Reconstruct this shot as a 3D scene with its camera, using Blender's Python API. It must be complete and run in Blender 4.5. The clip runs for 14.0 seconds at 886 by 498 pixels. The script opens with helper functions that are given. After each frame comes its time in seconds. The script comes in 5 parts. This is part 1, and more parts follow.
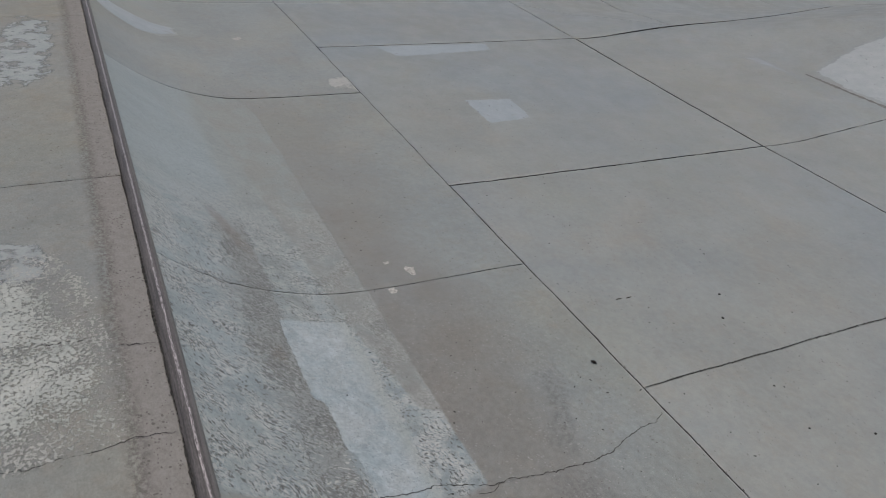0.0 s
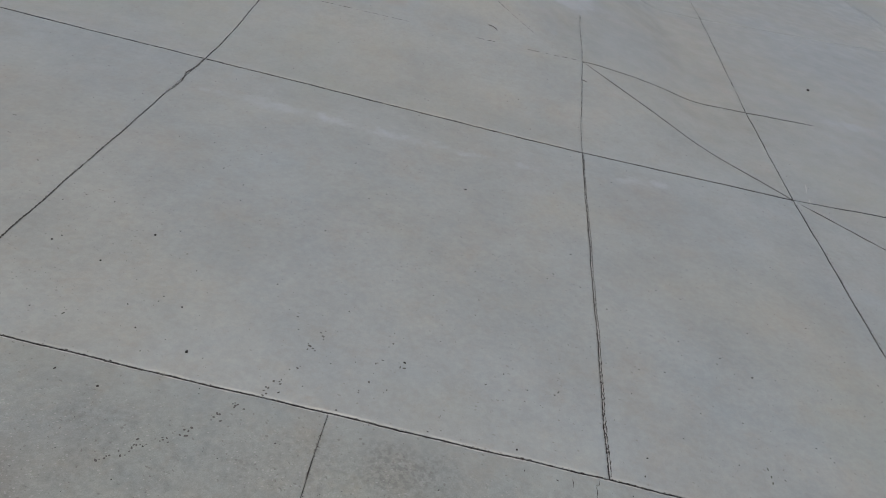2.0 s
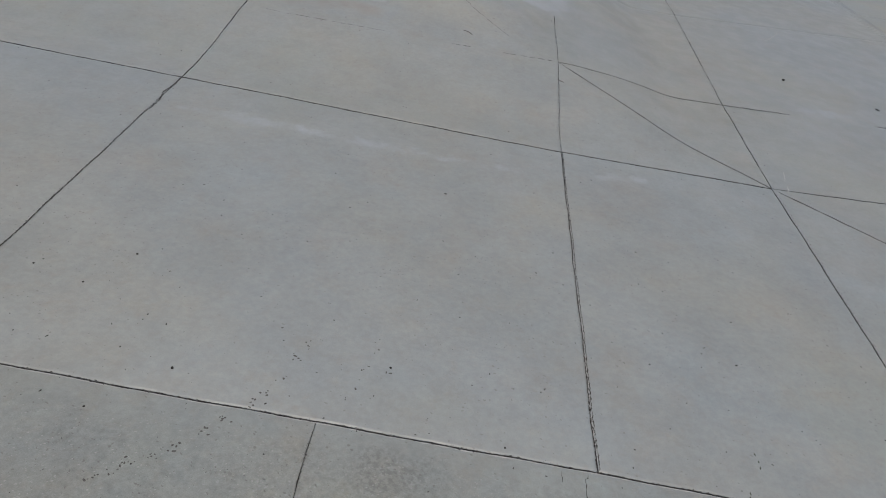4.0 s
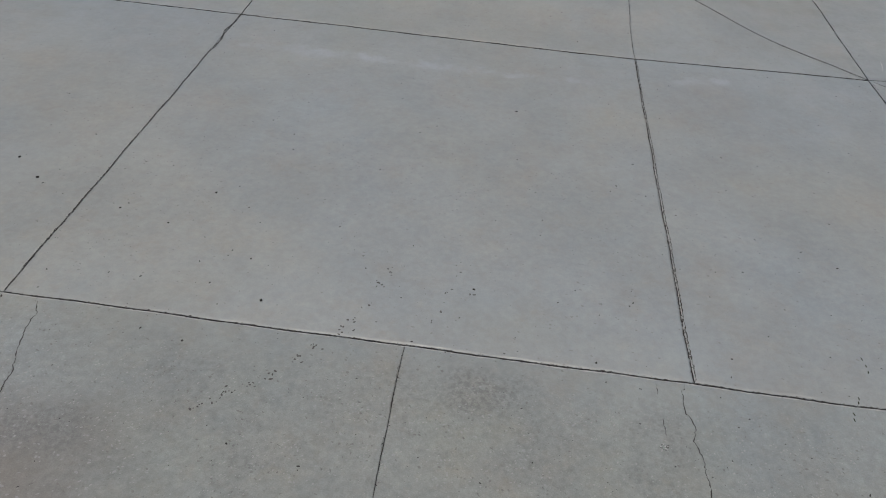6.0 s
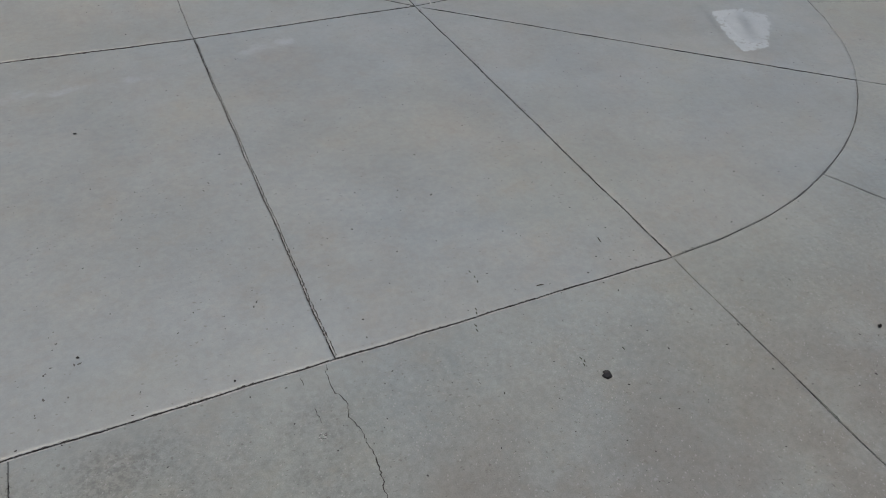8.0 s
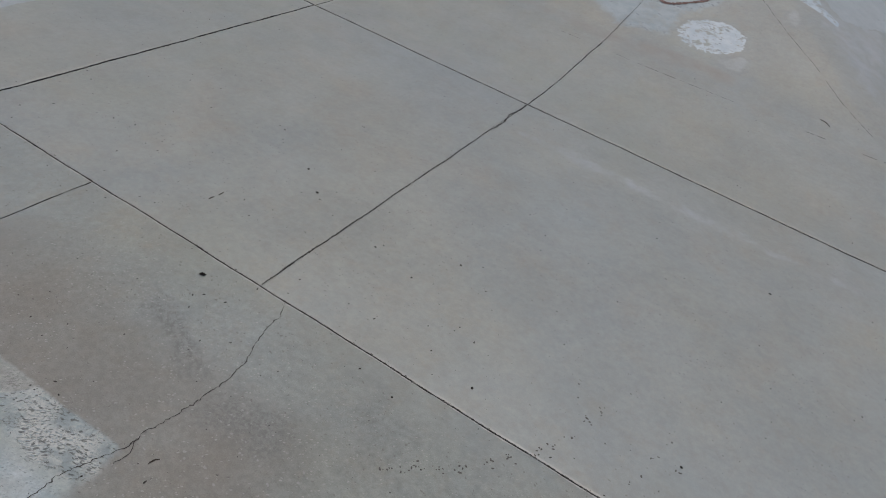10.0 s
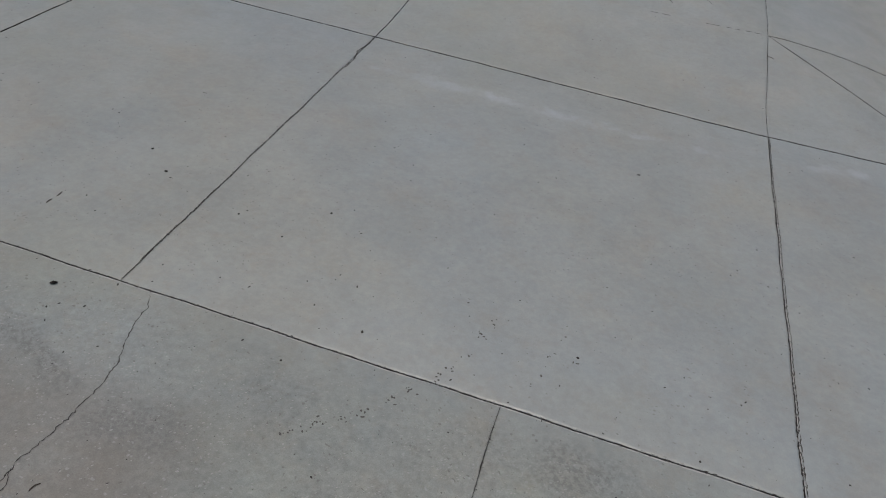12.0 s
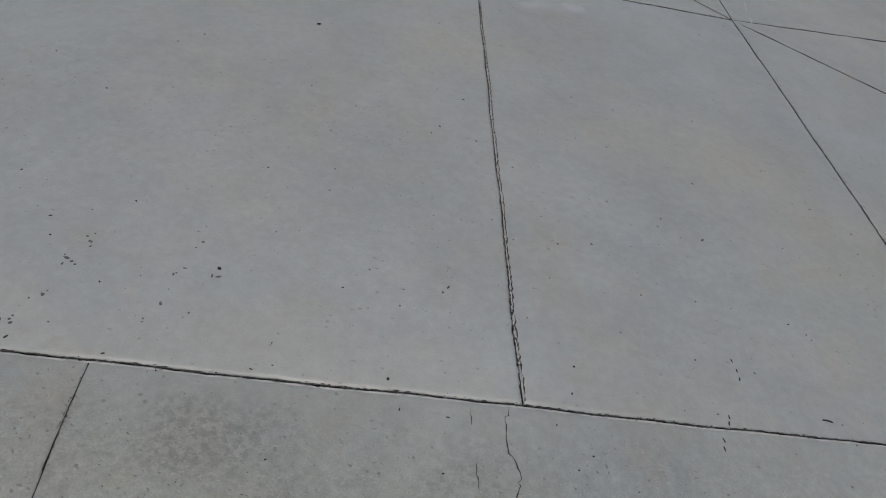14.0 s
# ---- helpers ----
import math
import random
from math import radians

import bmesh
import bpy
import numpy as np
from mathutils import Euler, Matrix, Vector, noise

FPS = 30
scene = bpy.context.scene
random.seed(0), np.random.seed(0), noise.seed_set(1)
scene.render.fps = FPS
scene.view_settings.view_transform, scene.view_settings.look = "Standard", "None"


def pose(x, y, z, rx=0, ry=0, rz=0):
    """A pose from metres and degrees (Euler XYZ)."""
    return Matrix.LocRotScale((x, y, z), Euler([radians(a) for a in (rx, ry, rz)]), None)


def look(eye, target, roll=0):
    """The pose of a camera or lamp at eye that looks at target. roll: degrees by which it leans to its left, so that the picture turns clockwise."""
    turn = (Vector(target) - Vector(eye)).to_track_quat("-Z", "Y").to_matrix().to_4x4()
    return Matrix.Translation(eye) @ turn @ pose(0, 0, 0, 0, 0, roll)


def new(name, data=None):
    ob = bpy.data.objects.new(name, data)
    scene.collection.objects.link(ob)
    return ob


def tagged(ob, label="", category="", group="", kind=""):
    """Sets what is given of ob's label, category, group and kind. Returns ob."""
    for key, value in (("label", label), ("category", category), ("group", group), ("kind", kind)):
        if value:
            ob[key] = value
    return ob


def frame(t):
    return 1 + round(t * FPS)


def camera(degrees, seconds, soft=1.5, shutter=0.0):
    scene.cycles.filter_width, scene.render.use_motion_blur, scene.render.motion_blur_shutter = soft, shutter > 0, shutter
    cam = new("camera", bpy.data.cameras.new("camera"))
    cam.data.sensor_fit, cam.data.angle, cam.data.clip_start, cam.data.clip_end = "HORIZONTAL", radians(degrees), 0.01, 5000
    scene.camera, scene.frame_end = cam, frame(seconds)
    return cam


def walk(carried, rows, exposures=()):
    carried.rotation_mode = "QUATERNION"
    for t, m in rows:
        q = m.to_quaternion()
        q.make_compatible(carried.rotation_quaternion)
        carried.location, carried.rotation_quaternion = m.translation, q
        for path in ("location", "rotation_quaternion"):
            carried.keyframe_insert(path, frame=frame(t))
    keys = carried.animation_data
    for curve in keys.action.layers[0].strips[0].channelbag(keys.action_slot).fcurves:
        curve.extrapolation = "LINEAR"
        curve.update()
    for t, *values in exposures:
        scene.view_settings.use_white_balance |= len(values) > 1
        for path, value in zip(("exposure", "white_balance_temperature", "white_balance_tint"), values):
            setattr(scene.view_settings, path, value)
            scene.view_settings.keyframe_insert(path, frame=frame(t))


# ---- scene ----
# ---- camera and its walk ----
cam = camera(63.68, 14.0, soft=1.0)
PATH = [
    (0, 0.030, -1.863, 1.943, 57.94, -5.91, 64.69),
    (0.2, -0.056, -1.781, 1.954, 53.80, -4.16, 58.04),
    (0.3, -0.135, -1.834, 1.906, 55.00, -4.08, 51.71),
    (0.5, -0.185, -1.749, 1.935, 51.81, -4.35, 40.94),
    (0.7, -0.193, -1.719, 1.935, 52.77, -5.94, 27.16),
    (1, -0.075, -1.666, 1.968, 54.03, -8.56, 14.72),
    (1.5, 0.087, -1.678, 2.014, 54.50, -10.55, 9.62),
    (2, 0.190, -1.715, 1.997, 54.41, -12.13, 6.71),
    (2.5, 0.234, -1.727, 2.003, 54.84, -10.97, 5.27),
    (3, 0.254, -1.733, 2.007, 55.29, -10.48, 4.54),
    (3.2, 0.240, -1.733, 2.014, 55.23, -10.60, 5.76),
    (5.3, 0.280, -1.751, 2.003, 55.96, -9.06, 1.96),
    (5.5, 0.299, -1.750, 2.016, 55.99, -8.64, 2.57),
    (6, 0.208, -1.720, 1.936, 49.59, -3.88, 6.64),
    (6.5, 0.137, -1.526, 1.939, 48.71, -11.20, 9.72),
    (7, 0.248, -1.474, 1.960, 49.83, -10.32, -1.08),
    (7.5, 0.430, -1.518, 1.993, 50.18, -7.17, -11.63),
    (8, 0.544, -1.581, 1.999, 48.48, -4.24, -25.52),
    (8.2, 0.568, -1.607, 1.998, 49.20, -4.03, -27.96),
    (10.3, -0.177, -1.742, 1.958, 53.49, -13.98, 33.61),
    (10.5, -0.157, -1.737, 1.951, 54.27, -13.58, 29.94),
    (11, -0.123, -1.705, 1.965, 53.92, -13.79, 27.38),
    (11.5, -0.149, -1.681, 1.969, 50.76, -11.96, 30.06),
    (12, 0.025, -1.638, 1.948, 50.69, -7.49, 17.09),
    (12.2, 0.165, -1.617, 1.973, 51.93, -5.23, 10.09),
    (12.5, 0.254, -1.582, 1.997, 53.67, -3.49, -1.70),
    (12.7, 0.371, -1.573, 2.009, 52.58, -4.10, -11.54),
    (13, 0.571, -1.571, 1.937, 53.82, -3.42, -31.92),
    (13.2, 0.644, -1.595, 1.893, 51.81, -4.19, -43.99),
    (13.3, 0.700, -1.588, 1.815, 50.30, -3.80, -44.90),
    (13.4, 0.749, -1.567, 1.723, 48.70, -3.60, -43.70),
    (13.5, 0.713, -1.515, 1.647, 46.59, -6.33, -41.91),
    (13.6, 0.690, -1.475, 1.575, 47.40, -9.80, -41.60),
    (13.7, 0.705, -1.410, 1.505, 46.95, -11.30, -35.10),
    (13.8, 0.685, -1.332, 1.470, 46.70, -11.54, -24.40),
    (13.9, 0.597, -1.178, 1.464, 46.50, -11.80, -12.80),
    (14, 0.498, -1.020, 1.457, 46.34, -12.08, -1.20),
]
walk(cam, [(t, pose(x, y, z, rx, ry, rz)) for t, x, y, z, rx, ry, rz in PATH], exposures=[(0.0, -0.21), (0.5, -0.27), (1.0, -0.16), (1.5, -0.10), (5.5, -0.10), (6.5, -0.13), (8.0, -0.14), (10.3, -0.21), (11.5, -0.21), (12.5, -0.23), (13.0, -0.22), (13.5, -0.24), (14.0, -0.22)])

# ---- world and sun: an overcast day ----
world = bpy.data.worlds.new("overcast_sky")
scene.world = world
world.use_nodes = True
wn = world.node_tree.nodes
sky = wn.new("ShaderNodeTexSky")
sky.sky_type = "NISHITA"
sky.sun_disc = False
sky.sun_elevation, sky.sun_rotation = radians(84), radians(-13)
sky.air_density, sky.dust_density, sky.ozone_density = 1.0, 6.0, 0.6
wn["Background"].inputs["Strength"].default_value = 0.10
world.node_tree.links.new(sky.outputs["Color"], wn["Background"].inputs["Color"])
sun = new("sun", bpy.data.lights.new("sun", "SUN"))
sun.data.energy, sun.data.angle, sun.data.color = 0.9, radians(40), (1.0, 0.965, 0.915)
sun.matrix_world = look((0, 0, 0), (0.03, -0.10, -0.99))


# ---- node helpers ----
class Nodes:
    """A small wrapper that writes a procedural material."""

    def __init__(self, name):
        self.mat = bpy.data.materials.new(name)
        self.mat.use_nodes = True
        self.tree = self.mat.node_tree
        self.bsdf = self.tree.nodes["Principled BSDF"]
        self.out = self.tree.nodes["Material Output"]
        self.pos = self.add("ShaderNodeNewGeometry").outputs["Position"]

    def add(self, kind):
        return self.tree.nodes.new(kind)

    def put(self, socket, value):
        if isinstance(value, bpy.types.NodeSocket):
            self.tree.links.new(value, socket)
        elif isinstance(value, tuple) and len(value) == 3 and socket.type == "RGBA":
            socket.default_value = (*value, 1)
        else:
            socket.default_value = value

    def uv(self):
        return self.add("ShaderNodeUVMap").outputs["UV"]

    def mapped(self, vec, scale=(1, 1, 1), turn=0.0, move=(0, 0, 0)):
        m = self.add("ShaderNodeMapping")
        self.put(m.inputs["Vector"], vec)
        m.inputs["Scale"].default_value = scale
        m.inputs["Rotation"].default_value = (0, 0, radians(turn))
        m.inputs["Location"].default_value = move
        return m.outputs["Vector"]

    def noise(self, scale, detail=3.0, rough=0.55, vec=None, warp=0.0):
        n = self.add("ShaderNodeTexNoise")
        self.put(n.inputs["Vector"], self.pos if vec is None else vec)
        n.inputs["Scale"].default_value, n.inputs["Detail"].default_value = scale, detail
        n.inputs["Roughness"].default_value, n.inputs["Distortion"].default_value = rough, warp
        return n.outputs["Fac"]

    def cells(self, scale, vec=None, feature="F1"):
        n = self.add("ShaderNodeTexVoronoi")
        n.feature = feature
        self.put(n.inputs["Vector"], self.pos if vec is None else vec)
        n.inputs["Scale"].default_value = scale
        return n.outputs["Distance"]

    def skewed(self, vec, turn, along, across):
        """vec turned by that many degrees, then scaled along and across."""
        return self.mapped(self.mapped(vec, turn=turn), (along, across, 1))

    def dashes(self, vec, thick, density):
        """Separate short marks, one to a cell of vec, in that share of the cells."""
        n = self.add("ShaderNodeTexVoronoi")
        self.put(n.inputs["Vector"], vec)
        n.inputs["Scale"].default_value = 1.0
        here = self.math("LESS_THAN", self.axis(n.outputs["Color"], 0), density)
        size = self.span(self.axis(n.outputs["Color"], 1), 0.0, 1.0, thick * 0.6, thick * 1.3)
        mark = self.span(self.math("DIVIDE", n.outputs["Distance"], size), 0.7, 1.15, 1.0, 0.0)
        return self.math("MULTIPLY", mark, here)

    def math(self, op, a, b=0.0, c=0.0):
        fa, fb = isinstance(a, (int, float)), isinstance(b, (int, float))
        if op == "MULTIPLY" and ((fa and a == 0) or (fb and b == 0)):
            return 0.0
        if (op == "MULTIPLY" and fa and a == 1) or (op in ("ADD", "MAXIMUM") and fa and a == 0):
            return b
        if (op == "MULTIPLY" and fb and b == 1) or (op in ("ADD", "SUBTRACT", "MAXIMUM") and fb and b == 0):
            return a
        if op == "SUBTRACT" and fa and fb:
            return a - b
        n = self.add("ShaderNodeMath")
        n.operation = op
        for i, v in enumerate((a, b, c)):
            self.put(n.inputs[i], v)
        return n.outputs[0]

    def span(self, value, lo, hi, a=0.0, b=1.0):
        """Smooth step of value from lo..hi to a..b."""
        if isinstance(value, (int, float)):
            return a if value <= lo else b
        n = self.add("ShaderNodeMapRange")
        n.interpolation_type = "SMOOTHSTEP"
        for i, v in enumerate((value, lo, hi, a, b)):
            self.put(n.inputs[i], v)
        return n.outputs[0]

    def mix(self, fac, a, b, blend="MIX"):
        if isinstance(fac, (int, float)) and (fac == 0 or (fac == 1 and blend == "MIX")):
            return b if fac else a
        n = self.add("ShaderNodeMix")
        n.data_type, n.blend_type = "RGBA", blend
        self.put(n.inputs[0], fac), self.put(n.inputs[6], a), self.put(n.inputs[7], b)
        return n.outputs[2]

    def axis(self, vec, i):
        n = self.add("ShaderNodeSeparateXYZ")
        self.put(n.inputs[0], vec)
        return n.outputs[i]

    def grey(self, value):
        n = self.add("ShaderNodeCombineColor")
        for i in range(3):
            self.put(n.inputs[i], value)
        return n.outputs[0]

    def box(self, vec, x0, x1, y0, y1, soft):
        """1 inside a rectangle of vec's first two axes, 0 outside."""
        x, y = self.axis(vec, 0), self.axis(vec, 1)
        m = self.span(x, x0 - soft, x0 + soft)
        m = self.math("MULTIPLY", m, self.span(x, x1 - soft, x1 + soft, 1.0, 0.0))
        m = self.math("MULTIPLY", m, self.span(y, y0 - soft, y0 + soft))
        return self.math("MULTIPLY", m, self.span(y, y1 - soft, y1 + soft, 1.0, 0.0))

    def wobble(self, vec, scale, size):
        """vec moved about by noise of that size."""
        n = self.add("ShaderNodeTexNoise")
        self.put(n.inputs["Vector"], vec)
        n.inputs["Scale"].default_value, n.inputs["Detail"].default_value = scale, 5.0
        s = self.add("ShaderNodeVectorMath")
        s.operation = "SUBTRACT"
        self.put(s.inputs[0], n.outputs["Color"])
        s.inputs[1].default_value = (0.5, 0.5, 0.5)
        m = self.add("ShaderNodeVectorMath")
        m.operation = "MULTIPLY_ADD"
        self.put(m.inputs[0], s.outputs[0])
        m.inputs[1].default_value = (size, size, size)
        self.put(m.inputs[2], vec)
        return m.outputs[0]

    def finish(self, colour, rough=0.8, bump=None, height=0.002, metal=0.0, spec=0.35, alpha=1.0, dust=0.0):
        self.put(self.bsdf.inputs["Base Color"], colour)
        self.bsdf.inputs["Sheen Weight"].default_value, self.bsdf.inputs["Sheen Roughness"].default_value = dust, 0.45
        self.put(self.bsdf.inputs["Roughness"], rough)
        self.put(self.bsdf.inputs["Metallic"], metal)
        self.put(self.bsdf.inputs["Alpha"], alpha)
        self.put(self.bsdf.inputs["Specular IOR Level"], spec)
        if bump is not None:
            b = self.add("ShaderNodeBump")
            b.inputs["Distance"].default_value = height
            self.put(b.inputs["Height"], bump)
            self.put(self.bsdf.inputs["Normal"], b.outputs["Normal"])
        return self.mat


COOL, WARM, BROWN = (0.251, 0.281, 0.280), (0.265, 0.281, 0.257), (0.186, 0.171, 0.150)


def concrete_colour(n):
    """The bare trowelled concrete: colour and bump height."""
    broad = n.span(n.noise(0.55, 4, 0.55, warp=0.3), 0.36, 0.64)
    col = n.mix(broad, COOL, WARM)
    cloud = n.span(n.noise(1.7, 5, 0.56, warp=0.2), 0.30, 0.70, 0.92, 1.06)
    col = n.mix(1.0, col, n.grey(cloud), "MULTIPLY")
    mottled = n.span(n.noise(13, 6, 0.72), 0.3, 0.7, 0.94, 1.055)
    col = n.mix(1.0, col, n.grey(mottled), "MULTIPLY")
    green = n.math("MULTIPLY", n.span(n.noise(0.9, 3, 0.5, vec=n.mapped(n.pos, move=(7, 3, 0))), 0.54, 0.72), 0.35)
    col = n.mix(green, col, (0.27, 0.295, 0.255))
    tint = n.span(n.noise(1.6, 4, 0.6, vec=n.mapped(n.pos, move=(2, 8, 4)), warp=0.3), 0.40, 0.66)
    col = n.mix(n.math("MULTIPLY", tint, 0.5), col, n.mix(1.0, col, (0.975, 1.0, 1.03), "MULTIPLY"))
    blush = n.span(n.noise(2.3, 5, 0.65, vec=n.mapped(n.pos, move=(12, 1, 6))), 0.50, 0.70)
    col = n.mix(n.math("MULTIPLY", blush, 0.7), col, n.mix(1.0, col, (1.05, 0.99, 0.95), "MULTIPLY"))
    stained = n.noise(5.5, 6, 0.70, vec=n.mapped(n.pos, move=(3, 5, 9)))
    col = n.mix(n.span(stained, 0.50, 0.66, 0.0, 0.75), col, n.mix(1.0, col, (1.01, 0.965, 0.915), "MULTIPLY"))
    col = n.mix(n.span(stained, 0.36, 0.48, 0.6, 0.0), col, n.mix(1.0, col, (0.955, 0.985, 1.01), "MULTIPLY"))
    clot = n.noise(34, 4, 0.60, vec=n.mapped(n.pos, move=(8, 2, 5)))
    col = n.mix(1.0, col, n.grey(n.span(clot, 0.34, 0.68, 0.955, 1.045)), "MULTIPLY")
    hue = n.noise(26, 3, 0.6, vec=n.mapped(n.pos, move=(1, 9, 2)))
    col = n.mix(n.span(hue, 0.50, 0.66, 0.0, 0.8), col, n.mix(1.0, col, (1.01, 0.975, 0.955), "MULTIPLY"))
    grain = n.noise(170, 3, 0.75)
    col = n.mix(1.0, col, n.grey(n.span(grain, 0.25, 0.75, 0.945, 1.05)), "MULTIPLY")
    pit = n.math("MULTIPLY", n.span(n.cells(38), 0.03, 0.09, 1.0, 0.0), n.span(n.noise(3.0, 3), 0.52, 0.66))
    col = n.mix(n.math("MULTIPLY", pit, 0.7), col, (0.10, 0.10, 0.095))
    speck = n.dashes(n.skewed(n.wobble(n.pos, 30, 0.03), 20, 54, 80), 0.24, n.span(n.noise(1.9, 4, 0.6, vec=n.mapped(n.pos, move=(1, 6, 3))), 0.36, 0.70, 0.015, 0.20))
    col = n.mix(n.math("MULTIPLY", speck, 0.62), col, (0.13, 0.13, 0.12))
    fleck = n.math("MULTIPLY", n.span(n.cells(27, n.mapped(n.pos, move=(3, 9, 1))), 0.015, 0.040, 1.0, 0.0), n.span(n.noise(2.2, 2, vec=n.mapped(n.pos, move=(5, 1, 2))), 0.55, 0.68))
    col = n.mix(n.math("MULTIPLY", fleck, 0.5), col, (0.52, 0.52, 0.50))
    high = n.math("ADD", n.math("MULTIPLY", grain, 0.35), n.math("MULTIPLY", n.noise(28, 4), 0.6))
    high = n.math("SUBTRACT", high, pit)
    return col, high


def concrete(name, tone=(1.0, 1.0, 1.0)):
    n = Nodes(name)
    col, high = concrete_colour(n)
    col = n.mix(1.0, col, tone, "MULTIPLY")
    return n.finish(col, n.span(n.noise(5, 3), 0.3, 0.7, 0.34, 0.52), high, 0.0009, spec=1.0, dust=0.24)


def deck_material():
    """Weathered deck: brown beside the coping, with a dark stained seam. UV: metres along, metres outward."""
    n = Nodes("weathered_deck_concrete")
    uv = n.uv()
    col, high = concrete_colour(n)
    out = n.axis(n.wobble(uv, 4.0, 0.05), 1)
    col = n.mix(n.span(out, 1.92, 2.4, 0.9, 0.6), col, n.mix(1.0, col, (1.07, 0.995, 0.945), "MULTIPLY"))
    streak = n.noise(26, 7, 0.78, vec=uv)
    band = n.span(n.axis(n.wobble(uv, 9.0, 0.02), 1), 1.875, 1.892, 1.0, 0.0)
    col = n.mix(n.math("MULTIPLY", band, 0.85), col, n.mix(n.span(streak, 0.3, 0.7), (0.215, 0.204, 0.191), (0.285, 0.273, 0.258)))
    seam = n.math("ABSOLUTE", n.math("SUBTRACT", n.axis(n.wobble(uv, 12.0, 0.025), 1), 1.888))
    seam = n.math("MULTIPLY", n.span(seam, 0.006, 0.045, 1.0, 0.0), n.span(n.noise(60, 6, 0.78, vec=uv), 0.40, 0.60))
    col = n.mix(n.math("MULTIPLY", seam, 0.7), col, (0.115, 0.105, 0.097))
    holes = n.dashes(n.skewed(n.wobble(uv, 20, 0.02), 20, 90, 130), 0.40, n.span(n.noise(14, 4, 0.7, vec=uv), 0.44, 0.64, 0.0, 0.65))
    holes = n.math("MULTIPLY", holes, n.span(out, 1.86, 1.93, 1.0, 0.12))
    col = n.mix(n.math("MULTIPLY", holes, 0.7), col, (0.10, 0.092, 0.085))
    gritty = n.noise(1.0, 5, 0.8, vec=n.skewed(uv, 0, 90, 130))
    col = n.mix(1.0, col, n.grey(n.span(gritty, 0.3, 0.7, 0.88, 1.10)), "MULTIPLY")
    return n.finish(col, 0.85, n.math("ADD", high, gritty), 0.0014)


def strip_material(name, corner):
    """The slabs of the edge: bare with a brown dirt film low down, grey-blue worn paint up the curve. UV: metres along, metres outward."""
    n = Nodes(name)
    uv = n.uv()
    bare, high = concrete_colour(n)
    out = n.axis(uv, 1)
    along = n.axis(uv, 0)
    mul, top, inv = (lambda a, b: n.math("MULTIPLY", a, b)), (lambda a, b: n.math("MAXIMUM", a, b)), (lambda a: n.math("SUBTRACT", 1.0, a))
    # brown dirt washed to the foot of the curve
    film = mul(n.box(n.wobble(uv, 1.3, 0.45), -5.2, -0.75, 0.46, 1.0, 0.24), n.span(n.noise(2.4, 6, 0.66), 0.30, 0.66, 0.55, 0.95)) if not corner else 0.0
    film = mul(film, n.span(along, -4.4, -2.2, 0.45, 1.0))
    film2 = mul(n.box(n.wobble(uv, 1.5, 0.5), 0.9, 8.0, 0.45, 1.40, 0.28), n.span(n.noise(2.0, 6, 0.66), 0.34, 0.62, 0.15, 0.80)) if corner else 0.0
    film2 = mul(film2, n.span(along, 2.9, 4.4, 0.80, 0.30))
    col = n.mix(top(mul(film, 0.78), mul(film2, 0.95)), bare, BROWN)
    # dark damp marks, two long smears and loose blotches
    speckled = n.span(n.noise(48, 6, 0.74, vec=uv), 0.42, 0.60)
    wet = n.wobble(uv, 5.0, 0.22)
    aslant = n.mapped(n.mapped(wet, move=(1.54, -0.395, 0)), turn=-25)
    smear = n.span(n.math("ABSOLUTE", n.axis(aslant, 1)), 0.015, 0.085, 1.0, 0.0) if not corner else 0.0
    smear = mul(smear, n.span(n.math("ABSOLUTE", n.axis(aslant, 0)), 0.12, 0.34, 1.0, 0.0))
    blot = mul(n.span(n.math("ABSOLUTE", n.math("ADD", n.axis(wet, 0), 1.06)), 0.08, 0.26, 1.0, 0.0), n.span(n.math("ABSOLUTE", n.math("SUBTRACT", n.axis(wet, 1), 0.56)), 0.02, 0.16, 1.0, 0.0)) if not corner else 0.0
    loose = mul(n.box(n.wobble(uv, 3.0, 0.3), -0.9, 1.0, 0.10, 1.2, 0.15), n.span(n.noise(3.0, 7, 0.70), 0.42, 0.62))
    blot2 = mul(n.span(n.math("ABSOLUTE", n.math("SUBTRACT", n.axis(wet, 0), 0.30)), 0.06, 0.26, 1.0, 0.0), n.span(n.math("ABSOLUTE", n.math("SUBTRACT", n.axis(wet, 1), 0.16)), 0.03, 0.17, 1.0, 0.0)) if corner else 0.0
    damp = top(top(smear, top(blot, blot2)), mul(loose, 0.7))
    damp = mul(damp, n.span(speckled, 0.0, 1.0, 0.25, 1.0))
    col = n.mix(mul(damp, 0.62), col, (0.130, 0.134, 0.134))
    # gritty exposed surface with dark pits
    grit_zone = n.box(n.wobble(uv, 2.0, 0.3), -2.3, 5.0, 0.10, 1.7, 0.18)
    rough = n.noise(42, 5, 0.68)
    col = n.mix(mul(grit_zone, 0.9), col, n.mix(1.0, col, n.grey(n.span(rough, 0.36, 0.66, 0.91, 1.06)), "MULTIPLY"))
    chalk = n.dashes(n.skewed(n.wobble(uv, 34, 0.03), 15, 75, 105), 0.34, n.span(n.noise(2.8, 5, 0.65, vec=n.mapped(uv, move=(6, 2, 0))), 0.42, 0.66, 0.0, 0.22))
    col = n.mix(mul(mul(chalk, grit_zone), 0.45), col, (0.35, 0.355, 0.352))
    col = n.mix(mul(mul(grit_zone, n.span(along, -1.2, -0.2)), 0.8), col, n.mix(1.0, col, (0.945, 0.965, 0.985), "MULTIPLY"))
